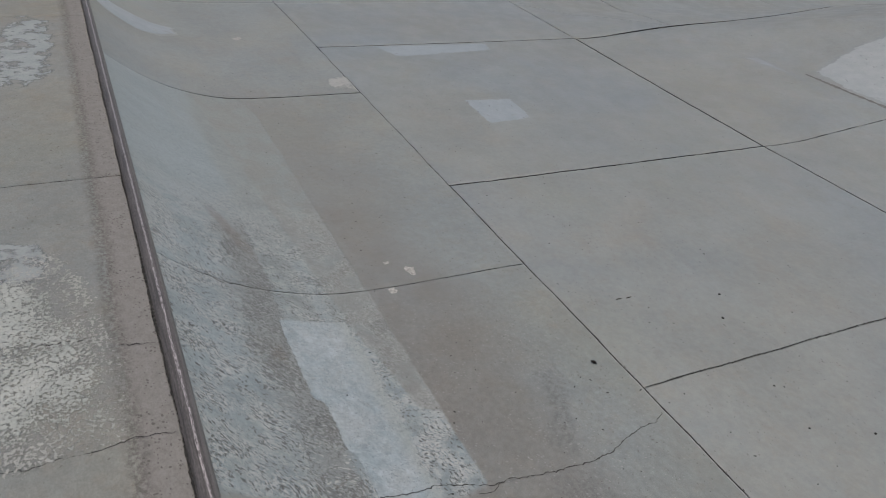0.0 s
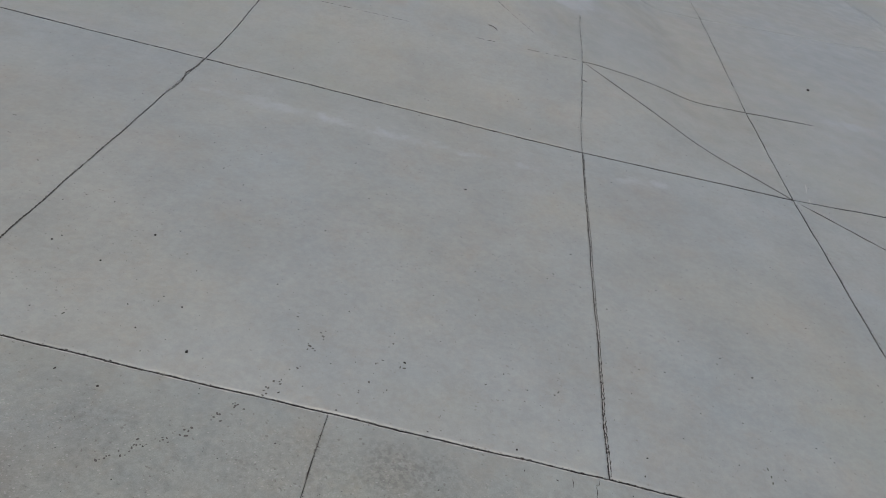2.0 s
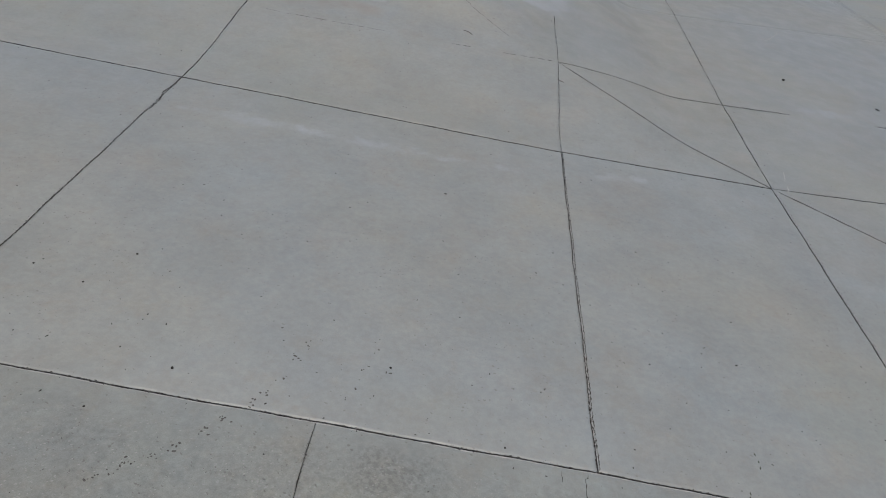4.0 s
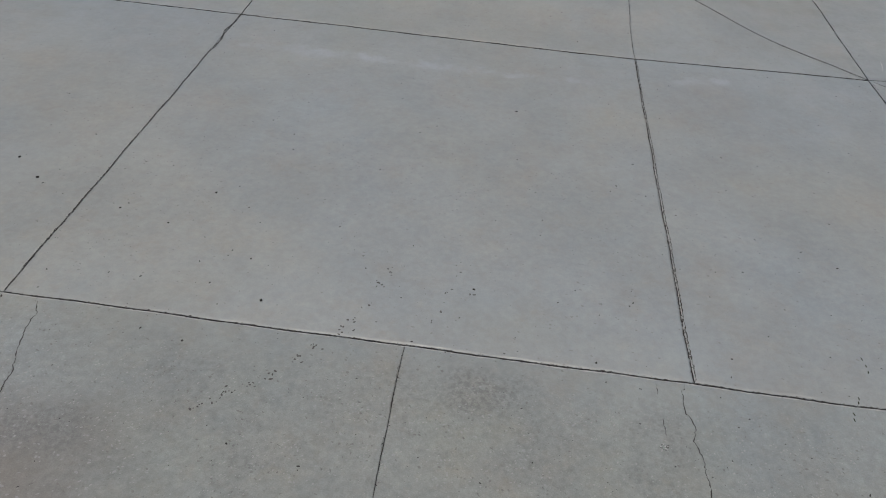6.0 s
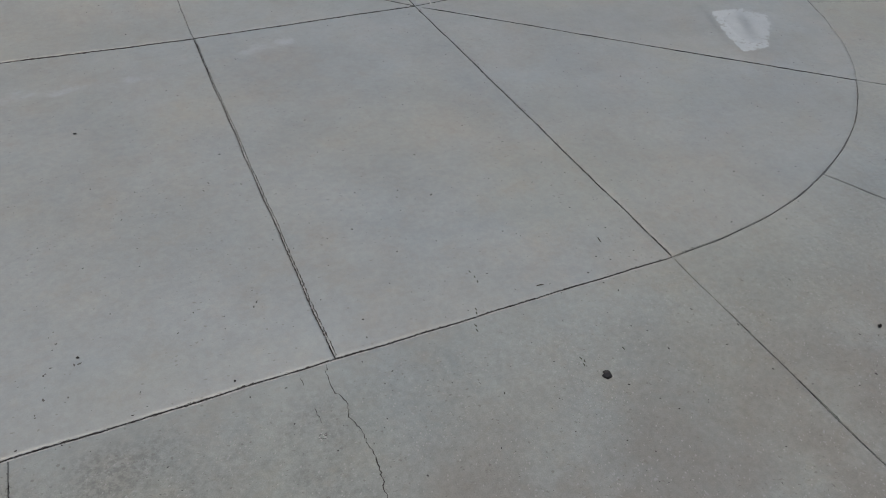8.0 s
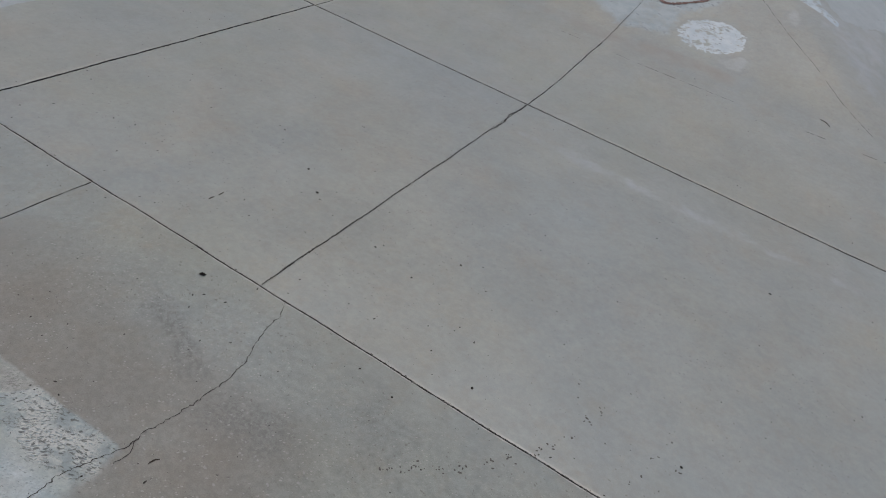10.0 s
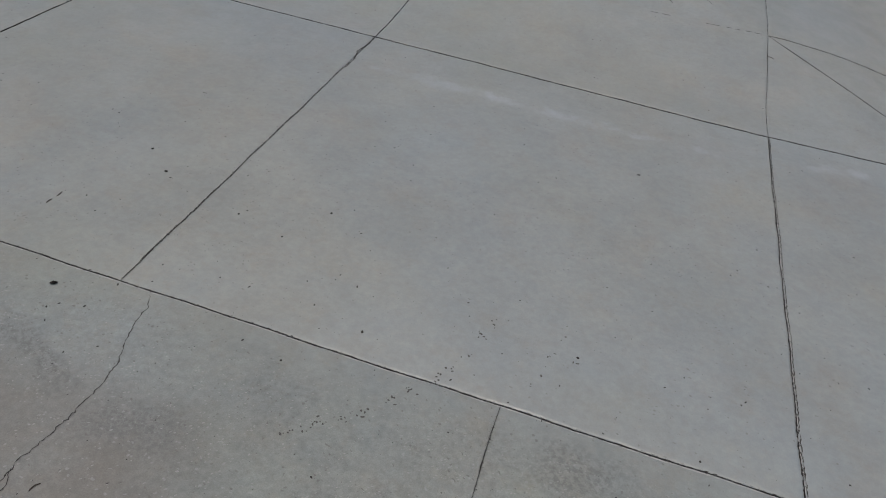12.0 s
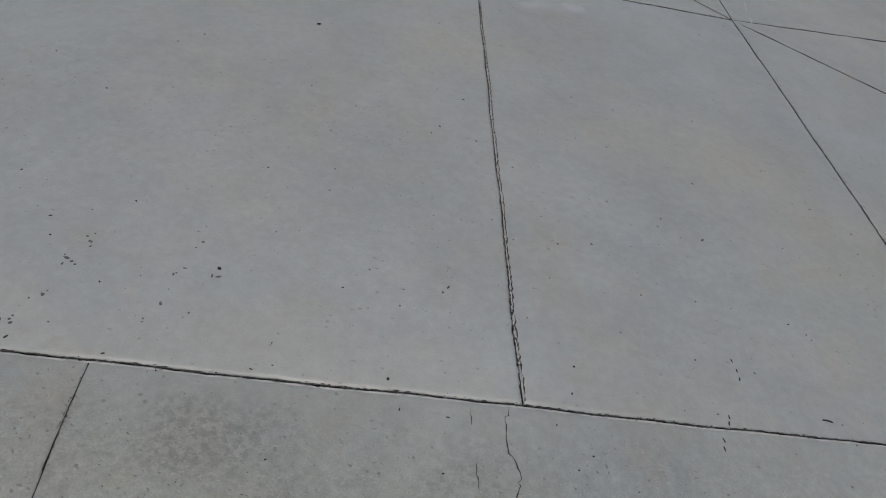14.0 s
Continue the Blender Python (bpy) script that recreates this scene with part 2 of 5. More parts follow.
    pits = n.dashes(n.skewed(n.wobble(uv, 34, 0.035), -35, 80, 125), 0.30, n.span(n.noise(3.2, 5, 0.65, vec=n.mapped(uv, move=(3, 7, 0))), 0.40, 0.68, 0.01, 0.20))
    pits = mul(pits, n.span(grit_zone, 0.0, 1.0, 0.15, 1.0))
    col = n.mix(mul(pits, 0.55), col, (0.115, 0.113, 0.105))
    crumbs = n.dashes(n.skewed(n.wobble(uv, 50, 0.012), 40, 85, 140), 0.30, n.span(n.noise(4.0, 5, 0.68, vec=n.mapped(uv, move=(1, 3, 0))), 0.40, 0.66, 0.02, 0.30))
    col = n.mix(mul(mul(crumbs, grit_zone), 0.6), col, (0.350, 0.350, 0.340))
    sand = n.noise(210, 3, 0.7, vec=uv)
    col = n.mix(grit_zone, col, n.mix(1.0, col, n.grey(n.span(sand, 0.28, 0.72, 0.90, 1.10)), "MULTIPLY"))
    nick = mul(n.span(n.cells(95, uv), 0.08, 0.20, 1.0, 0.0), n.span(n.noise(9, 5, 0.7, vec=n.mapped(uv, move=(2, 9, 0))), 0.52, 0.62))
    col = n.mix(mul(mul(nick, grit_zone), 0.55), col, (0.10, 0.10, 0.095))
    high = n.math("SUBTRACT", n.math("ADD", high, mul(mul(grit_zone, rough), 0.8)), mul(n.math("SUBTRACT", mul(pits, 0.7), mul(mul(crumbs, grit_zone), 0.5)), 1.0))

    # ---- the paint coat: where it lies ----
    edge = n.axis(n.wobble(n.wobble(uv, 9.0, 0.024), 45, 0.012), 1)
    edge = n.math("ADD", edge, mul(n.math("SUBTRACT", n.noise(4.5, 5, 0.7, vec=uv), 0.5), n.span(along, 2.7, 3.1, 0.0, 0.10)))
    here = n.axis(n.wobble(n.wobble(uv, 5.0, 0.10), 26, 0.04), 0)
    frayed = n.wobble(n.wobble(uv, 5.0, 0.035), 40, 0.022)
    f_along, f_out = n.axis(frayed, 0), n.axis(frayed, 1)
    right_end = 1.0 if corner else 0.0
    start = n.math("ADD", n.span(along, 1.6, 2.3, 0.845, 1.082), n.span(along, -6.3, -4.5, 0.55, 0.0))
    start = n.math("ADD", start, n.math("ADD", n.span(along, 4.0, 4.7, 0.0, 0.08), mul(n.span(along, 2.58, 2.90, 0.085, 0.0), right_end)))
    above = n.span(n.math("SUBTRACT", edge, start), -0.008, 0.008)
    gap_in_paint = n.span(n.axis(n.wobble(uv, 7, 0.03), 0), 2.595, 2.605, 1.0, 0.0) if corner else n.span(here, -1.29, -1.25)
    coat = mul(mul(above, inv(gap_in_paint)), n.span(n.axis(n.wobble(uv, 7, 0.05), 0), -4.97, -4.90) if not corner else 1.0)
    far = n.span(n.axis(n.wobble(uv, 1.5, 0.5), 0), -3.7, -2.6, 1.0, 0.0) if not corner else 0.0
    # the fresh bluish band, stepped like the boards it was painted along
    upper = n.math("SUBTRACT", 1.300, n.math("ADD", n.span(f_along, -1.78, -1.74, 0.0, 0.035), n.span(f_along, -1.53, -1.50, 0.0, 0.030)))
    fresh = mul(n.span(n.math("SUBTRACT", f_out, upper), -0.006, 0.006, 1.0, 0.0), n.span(n.axis(n.wobble(frayed, 12, 0.05), 1), 1.005, 1.030)) if not corner else 0.0
    fresh = mul(fresh, mul(n.span(f_along, -2.262, -2.245), n.span(here, -1.29, -1.25, 1.0, 0.0)))
    lobe = mul(n.box(n.wobble(frayed, 6, 0.05), -2.75, -2.20, 1.055, 1.115, 0.012), 0.45) if not corner else 0.0
    fresh_far = mul(right_end, n.span(n.math("SUBTRACT", n.axis(n.wobble(n.wobble(uv, 4.0, 0.10), 22, 0.06), 1), 1.245), -0.03, 0.03))
    fresh = top(top(fresh, lobe), fresh_far)
    # the thin brownish border below a slanting edge
    slant = n.math("SUBTRACT", n.axis(n.wobble(frayed, 10, 0.03), 1), n.math("SUBTRACT", n.math("SUBTRACT", 0.831, mul(along, 0.079)), n.math("ADD", n.span(along, -2.1, -1.9, 0.0, 0.035), n.span(along, -1.72, -1.60, 0.0, 0.12))))
    border_zone = mul(n.span(slant, -0.012, 0.012, 1.0, 0.0), inv(right_end)) if not corner else 0.0
    # ---- and how it wore ----
    lane = mul(n.span(n.axis(n.wobble(uv, 5.0, 0.06), 1), 1.24, 1.29), n.span(n.axis(n.wobble(uv, 3.0, 0.24), 1), 1.34, 1.52, 1.0, 0.0))
    lane = mul(mul(lane, inv(far)), inv(right_end))
    patchy = n.noise(6.5, 5, 0.66, vec=n.mapped(uv, move=(2, 1, 0)))
    cover = n.math("ADD", n.span(lane, 0.0, 1.0, 0.92, 0.55), n.span(patchy, 0.34, 0.66, 0.26, -0.30))
    whole = n.box(n.wobble(frayed, 6.0, 0.08), -1.85, -1.20, 0.80, 1.06, 0.04) if not corner else 0.0
    cover = n.math("ADD", n.math("SUBTRACT", cover, mul(border_zone, 0.12)), mul(whole, 0.22))
    dull = n.box(n.wobble(frayed, 4.0, 0.06), -5.2, -2.24, 0.98, 1.26, 0.03) if not corner else 0.0
    cover = n.math("ADD", cover, mul(far, 0.30))
    cover = n.math("ADD", cover, mul(mul(right_end, inv(fresh_far)), 0.06))
    cover = top(cover, mul(fresh, n.span(n.noise(15, 5, 0.7), 0.36, 0.62, 1.25, 0.98)))
    bent = n.wobble(n.wobble(uv, 3.0, 0.16), 24, 0.020)
    flow = n.mix(right_end, n.skewed(bent, 38, 62, 150), n.skewed(bent, 12, 105, 190))
    torn = n.noise(1.0, 3.0, 0.60, vec=flow, warp=0.5)
    fine = n.noise(1.0, 3.0, 0.6, vec=n.skewed(n.wobble(uv, 14, 0.035), 30, 140, 230))
    torn = n.math("ADD", mul(torn, 0.72), mul(fine, 0.28))
    level = n.math("SUBTRACT", torn, n.math("ADD", 0.5, mul(n.math("SUBTRACT", 0.5, cover), 0.27)))
    keep = n.span(level, -0.012, 0.012)
    # colours of the ground it wore down to, and of the paint itself
    ground_tone = n.mix(n.span(n.noise(5.5, 5, 0.64, vec=n.mapped(uv, move=(4, 2, 0))), 0.50, 0.66), (0.196, 0.212, 0.206), (0.222, 0.218, 0.200))
    ground_tone = n.mix(mul(border_zone, 0.9), ground_tone, n.mix(n.span(n.noise(9, 5, 0.65), 0.4, 0.6), (0.240, 0.243, 0.222), (0.258, 0.276, 0.264)))
    stain = mul(n.span(n.math("ABSOLUTE", n.math("ADD", f_along, 2.95)), 0.10, 0.32, 1.0, 0.0), n.span(n.math("ABSOLUTE", n.math("SUBTRACT", n.math("ADD", f_out, mul(n.math("ADD", along, 2.95), 0.29)), 1.345)), 0.015, 0.050, 1.0, 0.0)) if not corner else 0.0
    stain = top(stain, mul(n.span(n.math("ABSOLUTE", n.math("ADD", f_along, 2.02)), 0.03, 0.09, 1.0, 0.0), n.span(n.math("ABSOLUTE", n.math("SUBTRACT", f_out, 1.355)), 0.01, 0.045, 1.0, 0.0)))
    ground_tone = n.mix(mul(stain, 0.8), ground_tone, (0.226, 0.212, 0.184))
    # gaps darken at their core: dirt, plus recess shade put into the colour
    hollow_shade = mul(n.span(level, -0.055, -0.010, 1.0, 0.0), n.math("SUBTRACT", 1.0, mul(border_zone, 0.75)))
    ground_tone = n.mix(mul(hollow_shade, n.span(lane, 0.0, 1.0, 0.72, 0.28)), ground_tone, (0.112, 0.122, 0.118))
    blue = n.mix(n.span(n.noise(5.0, 5, 0.65, vec=n.skewed(uv, 50, 0.6, 1.4)), 0.36, 0.64), (0.216, 0.268, 0.282), (0.300, 0.360, 0.378))
    blue = n.mix(n.span(n.noise(3.2, 4, 0.6, vec=n.mapped(uv, move=(7, 7, 0))), 0.50, 0.66, 0.0, 0.7), blue, (0.270, 0.318, 0.316))
    fresh_col = n.mix(n.span(n.noise(8, 5, 0.68), 0.35, 0.65), (0.305, 0.372, 0.400), (0.392, 0.452, 0.476))
    fresh_col = n.mix(1.0, fresh_col, n.grey(n.span(n.noise(17, 6, 0.72), 0.32, 0.68, 0.84, 1.10)), "MULTIPLY")
    scar = n.span(n.noise(21, 4, 0.66, vec=n.mapped(uv, move=(5, 8, 0))), 0.60, 0.66, 0.0, 0.55)
    fresh_col = n.mix(scar, fresh_col, (0.268, 0.300, 0.298))
    fresh_col = n.mix(fresh_far, fresh_col, (0.332, 0.416, 0.448))
    green_edge = mul(n.span(n.axis(n.wobble(uv, 6, 0.06), 1), 1.02, 1.09, 1.0, 0.0), inv(right_end))
    fresh_col = n.mix(mul(green_edge, 0.7), fresh_col, (0.330, 0.370, 0.352))
    blue = n.mix(mul(far, 0.6), blue, (0.300, 0.354, 0.366))
    paint = n.mix(mul(lane, 0.75), blue, (0.262, 0.276, 0.264))
    paint = n.mix(mul(dull, 0.75), paint, n.mix(n.span(n.noise(7, 5, 0.66, vec=uv), 0.4, 0.6), (0.226, 0.254, 0.240), (0.268, 0.304, 0.296)))
    paint = n.mix(mul(border_zone, 0.8), paint, n.mix(n.span(n.noise(6, 5, 0.66, vec=uv), 0.42, 0.60), (0.252, 0.262, 0.240), (0.262, 0.296, 0.286)))
    worn_end = mul(right_end, inv(fresh_far))
    paint = n.mix(mul(worn_end, 0.85), paint, n.mix(n.span(n.noise(1.0, 5, 0.7, vec=n.skewed(n.wobble(uv, 24, 0.025), 12, 90, 150)), 0.47, 0.54), (0.216, 0.240, 0.230), (0.338, 0.376, 0.378)))
    paint = n.mix(fresh, paint, fresh_col)
    # paler crests: standing flakes, with the relief's highlight put into the colour
    crest_light = mul(mul(n.span(level, 0.055, 0.10), n.span(patchy, 0.40, 0.60)), inv(top(far, mul(worn_end, 0.8))))
    paint = n.mix(mul(crest_light, inv(mul(fresh, 0.7))), paint, (0.440, 0.465, 0.455))
    paint = n.mix(1.0, paint, n.grey(n.span(n.noise(60, 5, 0.7), 0.3, 0.7, 0.90, 1.09)), "MULTIPLY")
    painted = n.mix(mul(keep, inv(mul(stain, 0.7))), ground_tone, paint)
    # short pale curls of paint left standing in the worn lane
    curl_where = mul(lane, mul(inv(fresh), n.span(patchy, 0.36, 0.62, 0.50, 0.85)))
    curls = top(n.dashes(n.skewed(n.wobble(bent, 30, 0.032), 62, 56, 112), 0.36, curl_where), n.dashes(n.skewed(n.wobble(bent, 30, 0.032), 100, 62, 125), 0.33, mul(curl_where, 0.6)))
    white = n.span(along, -1.75, -1.45)
    painted = n.mix(mul(curls, 0.9), painted, n.mix(mul(white, n.span(n.noise(9, 4, 0.6, vec=uv), 0.42, 0.58)), (0.330, 0.356, 0.348), (0.470, 0.486, 0.466)))
    # dark squiggles, ticks and strokes that break the sounder paint, relief shade in their colour
    busy = n.math("ADD", mul(n.noise(5.2, 7, 0.70, vec=n.mapped(uv, move=(9, 4, 0))), 0.45), mul(n.noise(1.0, 5, 0.66, vec=n.skewed(n.wobble(uv, 3.0, 0.10), 9, 3.0, 22)), 0.55))
    near_crack = n.box(n.wobble(uv, 6.0, 0.12), -1.85, -1.24, 0.82, 1.06, 0.04) if not corner else 0.0
    squiggle = n.span(n.math("ABSOLUTE", n.math("SUBTRACT", n.noise(58, 3, 0.6, vec=n.wobble(uv, 18, 0.03)), 0.5)), 0.006, 0.018, 1.0, 0.0)
    squiggle = mul(mul(squiggle, n.span(n.noise(16, 4, 0.65, vec=n.mapped(uv, move=(3, 3, 0))), 0.50, 0.60)), top(near_crack, n.span(busy, 0.56, 0.66, 0.0, 0.6)))
    ticks = n.dashes(n.skewed(n.wobble(n.wobble(uv, 14, 0.03), 50, 0.012), 18, 85, 210), 0.30, n.span(n.noise(7.0, 5, 0.7, vec=uv), 0.38, 0.60, 0.08, 0.55))
    ticks = mul(ticks, n.span(right_end, 0.0, 1.0, n.span(fresh, 0.0, 1.0, 0.30, 0.55), n.span(fresh, 0.0, 1.0, 1.0, 0.55)))
    strokes = n.dashes(n.skewed(n.wobble(bent, 34, 0.022), 30, 58, 125), 0.37, n.span(busy, 0.38, 0.60, 0.16, 0.85))
    strokes = top(strokes, mul(n.dashes(n.skewed(n.wobble(bent, 20, 0.03), 62, 78, 160), 0.30, n.span(patchy, 0.40, 0.62, 0.05, 0.5)), 0.8))
    strokes = mul(strokes, mul(inv(top(fresh, border_zone)), mul(inv(right_end), n.span(far, 0.0, 1.0, 1.0, 0.30))))
    marks = top(top(squiggle, ticks), strokes)
    painted = n.mix(mul(marks, n.span(lane, 0.0, 1.0, 0.86, 0.55)), painted, (0.108, 0.120, 0.117))
    veil = n.span(n.noise(4.0, 5, 0.6, vec=n.skewed(uv, 8, 0.5, 2.2)), 0.35, 0.65, 0.60, 0.88)
    far_start = n.span(along, -6.0, -3.0, 1.66, 1.22)
    ghost = mul(far, inv(n.span(n.math("SUBTRACT", n.axis(n.wobble(uv, 4.0, 0.07), 1), far_start), -0.02, 0.03)))
    coat = mul(coat, n.mix(top(ghost, mul(border_zone, inv(fresh))), n.grey(0.96), n.grey(veil)))
    col = n.mix(coat, col, painted)
    relief_paint = n.math("SUBTRACT", mul(keep, 0.9), mul(marks, 0.8))
    # old lighter drag marks up the far curve, with a whiter patch near the lip
    scuff = n.noise(1.0, 6, 0.70, vec=n.skewed(n.wobble(n.wobble(uv, 3.0, 0.03), 30, 0.016), -4, 18, 85))
    drag = mul(n.box(n.wobble(n.wobble(uv, 3, 0.3), 14, 0.08), 1.78, 2.54, 1.285, 1.9, 0.03), n.span(scuff, 0.40, 0.56, 0.20, 1.0)) if corner else 0.0
    drag = mul(drag, n.span(n.noise(3.0, 4, vec=n.mapped(uv, move=(4, 4, 0))), 0.36, 0.60, 0.35, 1.0))
    col = n.mix(mul(drag, 0.85), col, n.mix(n.span(n.noise(1.0, 4, 0.7, vec=n.skewed(n.wobble(uv, 40, 0.02), -4, 70, 150)), 0.44, 0.56), (0.272, 0.270, 0.275), (0.372, 0.370, 0.380)))
    chalky = mul(n.box(n.wobble(n.wobble(uv, 5, 0.15), 20, 0.08), 2.12, 2.44, 1.49, 1.60, 0.02), n.span(scuff, 0.45, 0.54)) if corner else 0.0
    col = n.mix(mul(chalky, 0.85), col, (0.42, 0.44, 0.45))
    relief = n.math("ADD", high, mul(coat, relief_paint))
    return n.finish(col, 0.66, relief, 0.0026, spec=0.5, dust=0.24)


def paint_material(name, a, b, cover=0.5, scale=40, soft=0.05, flecks=0.0, rim_noise=0.5, open_ground=False, broad=0.7):
    """Worn paint, flaked off down to whatever it lies on. UV: share of the way in from the rim."""
    n = Nodes(name)
    col = n.mix(n.span(n.noise(9, 5, 0.6), 0.32, 0.68), a, b)
    col = n.mix(1.0, col, n.grey(n.span(n.noise(120, 3), 0.3, 0.7, 0.92, 1.06)), "MULTIPLY")
    wear = n.math("ADD", n.noise(scale, 5, 0.66, warp=0.4), n.math("MULTIPLY", n.math("SUBTRACT", n.noise(5.0, 5, 0.6), 0.5), broad))
    rim = n.math("ADD", n.axis(n.uv(), 0), n.math("MULTIPLY", n.math("SUBTRACT", n.noise(11, 6, 0.7), 0.5), rim_noise))
    wear = n.math("SUBTRACT", wear, n.span(rim, 0.0, 0.9, 0.42, 0.0))
    mask = n.span(wear, 1.0 - cover - soft, 1.0 - cover + soft)
    mask = n.math("MULTIPLY", mask, n.span(n.axis(n.uv(), 0), 0.02, 0.25))
    if flecks:
        where = n.span(n.noise(2.8, 5, 0.6), 0.40, 0.62, 0.0, flecks)
        tick = n.math("MAXIMUM", n.dashes(n.skewed(n.wobble(n.pos, 4.0, 0.15), 25, 13, 48), 0.26, where), n.dashes(n.skewed(n.wobble(n.pos, 4.0, 0.15), -20, 20, 60), 0.24, where))
        col = n.mix(n.math("MULTIPLY", tick, 0.75), col, (0.10, 0.115, 0.13))
    if open_ground:
        shade = n.span(wear, 1.0 - cover - soft, 1.0 - cover + soft + 0.035)
        return n.finish(col, 0.72, n.math("ADD", shade, n.math("MULTIPLY", n.noise(170, 3, 0.75), 0.5)), 0.0008, alpha=mask)
    bare, high = concrete_colour(n)
    rough = n.span(n.noise(5, 3), 0.3, 0.7, 0.34, 0.52)
    return n.finish(n.mix(mask, bare, col), rough, n.math("ADD", high, n.math("MULTIPLY", mask, 0.3)), 0.0009, spec=1.0, dust=0.24)


def plain(name, colour, rough=0.8, grain=60, depth=0.25, metal=0.0):
    n = Nodes(name)
    g = n.noise(grain, 4, 0.65)
    col = n.mix(1.0, colour, n.grey(n.span(g, 0.25, 0.75, 1 - depth, 1 + depth)), "MULTIPLY")
    return n.finish(col, rough, g, 0.001, metal)


def steel_material():
    """Painted steel pipe, brown-grey, worn bright along the grind line. UV: metres along, turn round the pipe."""
    n = Nodes("worn_steel_pipe")
    uv = n.uv()
    v = n.axis(n.wobble(uv, 9, 0.05), 1)
    line = n.math("MULTIPLY", n.span(v, 0.250, 0.262), n.span(v, 0.288, 0.302, 1.0, 0.0))
    line = n.math("MULTIPLY", line, n.span(n.noise(1.0, 5, 0.75, vec=n.skewed(uv, 0, 42, 90)), 0.46, 0.54))
    stray = n.math("MULTIPLY", n.math("MULTIPLY", n.span(v, 0.19, 0.24), n.span(v, 0.34, 0.42, 1.0, 0.0)), n.span(n.noise(1.0, 5, 0.75, vec=n.skewed(uv, 0, 70, 160)), 0.60, 0.66, 0.0, 0.55))
    body = n.mix(n.span(n.noise(8, 5, 0.65, vec=n.mapped(uv, (0.6, 3, 1))), 0.35, 0.65), (0.070, 0.064, 0.061), (0.142, 0.130, 0.124))
    body = n.mix(1.0, body, n.grey(n.span(n.noise(1.0, 5, 0.75, vec=n.skewed(uv, 0, 60, 40)), 0.34, 0.66, 0.72, 1.25)), "MULTIPLY")
    face = n.math("MULTIPLY", n.span(v, 0.33, 0.37), n.span(v, 0.50, 0.58, 1.0, 0.0))
    body = n.mix(n.math("MULTIPLY", face, 0.6), body, (0.165, 0.165, 0.162))
    col = n.mix(n.math("MAXIMUM", line, stray), body, (0.62, 0.58, 0.58))
    return n.finish(col, n.span(n.noise(40, 5, 0.7, vec=uv), 0.35, 0.65, 0.28, 0.50), n.noise(70, 4), 0.0008, n.math("MULTIPLY", line, 0.6), 0.6)


MAT_SLAB = concrete("trowelled_concrete")
MAT_BANK = concrete("warm_bank_concrete", (1.022, 1.003, 0.968))
MAT_DECK = deck_material()
MAT_STRIP = strip_material("painted_transition_concrete", False)
MAT_CORNER = strip_material("worn_corner_concrete", True)
MAT_BED = plain("dark_joint_dirt", (0.040, 0.039, 0.035), 0.95, 80, 0.5)
MAT_STEEL = steel_material()
MAT_GROUND = plain("dry_packed_earth", (0.20, 0.175, 0.14), 0.95, 6, 0.3)
MAT_CRACK = plain("crack_shadow_dirt", (0.042, 0.041, 0.038), 0.95, 90, 0.4)
MAT_DARK = plain("dark_debris", (0.022, 0.020, 0.018), 0.8, 120, 0.4)
MAT_TWIG = plain("dry_twig", (0.055, 0.045, 0.035), 0.85, 150, 0.4)
MAT_SPOT = plain("dirt_spot", (0.088, 0.087, 0.082), 0.9, 150, 0.3)
MAT_GUM = plain("dried_white_splat", (0.46, 0.445, 0.42), 0.7, 90, 0.45)
MAT_MOSS = plain("dark_moss", (0.035, 0.040, 0.024), 0.95, 200, 0.5)
MAT_RUBBER = plain("black_rubber", (0.016, 0.016, 0.017), 0.55, 90, 0.3)
MAT_CHALK = plain("white_scrape", (0.55, 0.55, 0.53), 0.8, 200, 0.2)

# ---- the shape of the skatepark ----
MID = -2.5            # the plan is the same on both sides of x = MID
CORNER_X, CORNER_Y, RADIUS = 5.07, 3.21, 3.21   # rounded corner of the flat, from MID
FOOT, CURVE, LIP = 0.84, 1.28, 1.72             # where the curve starts, its radius, the coping, metres outward
DECK = 0.425


def splay(x):
    """The coping runs slightly askew to the joints: how far out it lies, as a share of LIP."""
    w = np.clip((x + 0.8) / 3.0, 0, 1)
    return (np.clip(1.726 + 0.0105 * (-1.2 - x), 1.726, 1.80) + 0.124 * w * w * (3 - 2 * w)) / LIP


def outward(x, y):
    """Metres outward from the edge of the flat, scaled so that the coping lies at LIP."""
    return true_outward(x, y) / splay(x)


def true_outward(x, y):
    half = np.abs(x - MID)
    ring = np.hypot(half - CORNER_X, y - CORNER_Y) - RADIUS
    return np.where(half <= CORNER_X, -y, np.where(y < CORNER_Y, ring, half - CORNER_X - RADIUS))


def ramp_up(d, start, blend, slope):
    """0 before start, then easing into a straight slope."""
    t = np.clip(d - start, 0, None)
    return np.where(t < blend, slope * t * t / (2 * blend), slope * (t - blend / 2))


def bank(d, x):
    """A gentle apron, then the bank itself; the apron is a little flatter at its far end."""
    apron = 0.117 + 0.0052 * np.clip(x + 2.5, -4.5, 3.8)
    return np.minimum(ramp_up(d, 0.10, 0.40, 1.0) * apron + ramp_up(d, 1.45, 0.7, 0.20), 1.05)


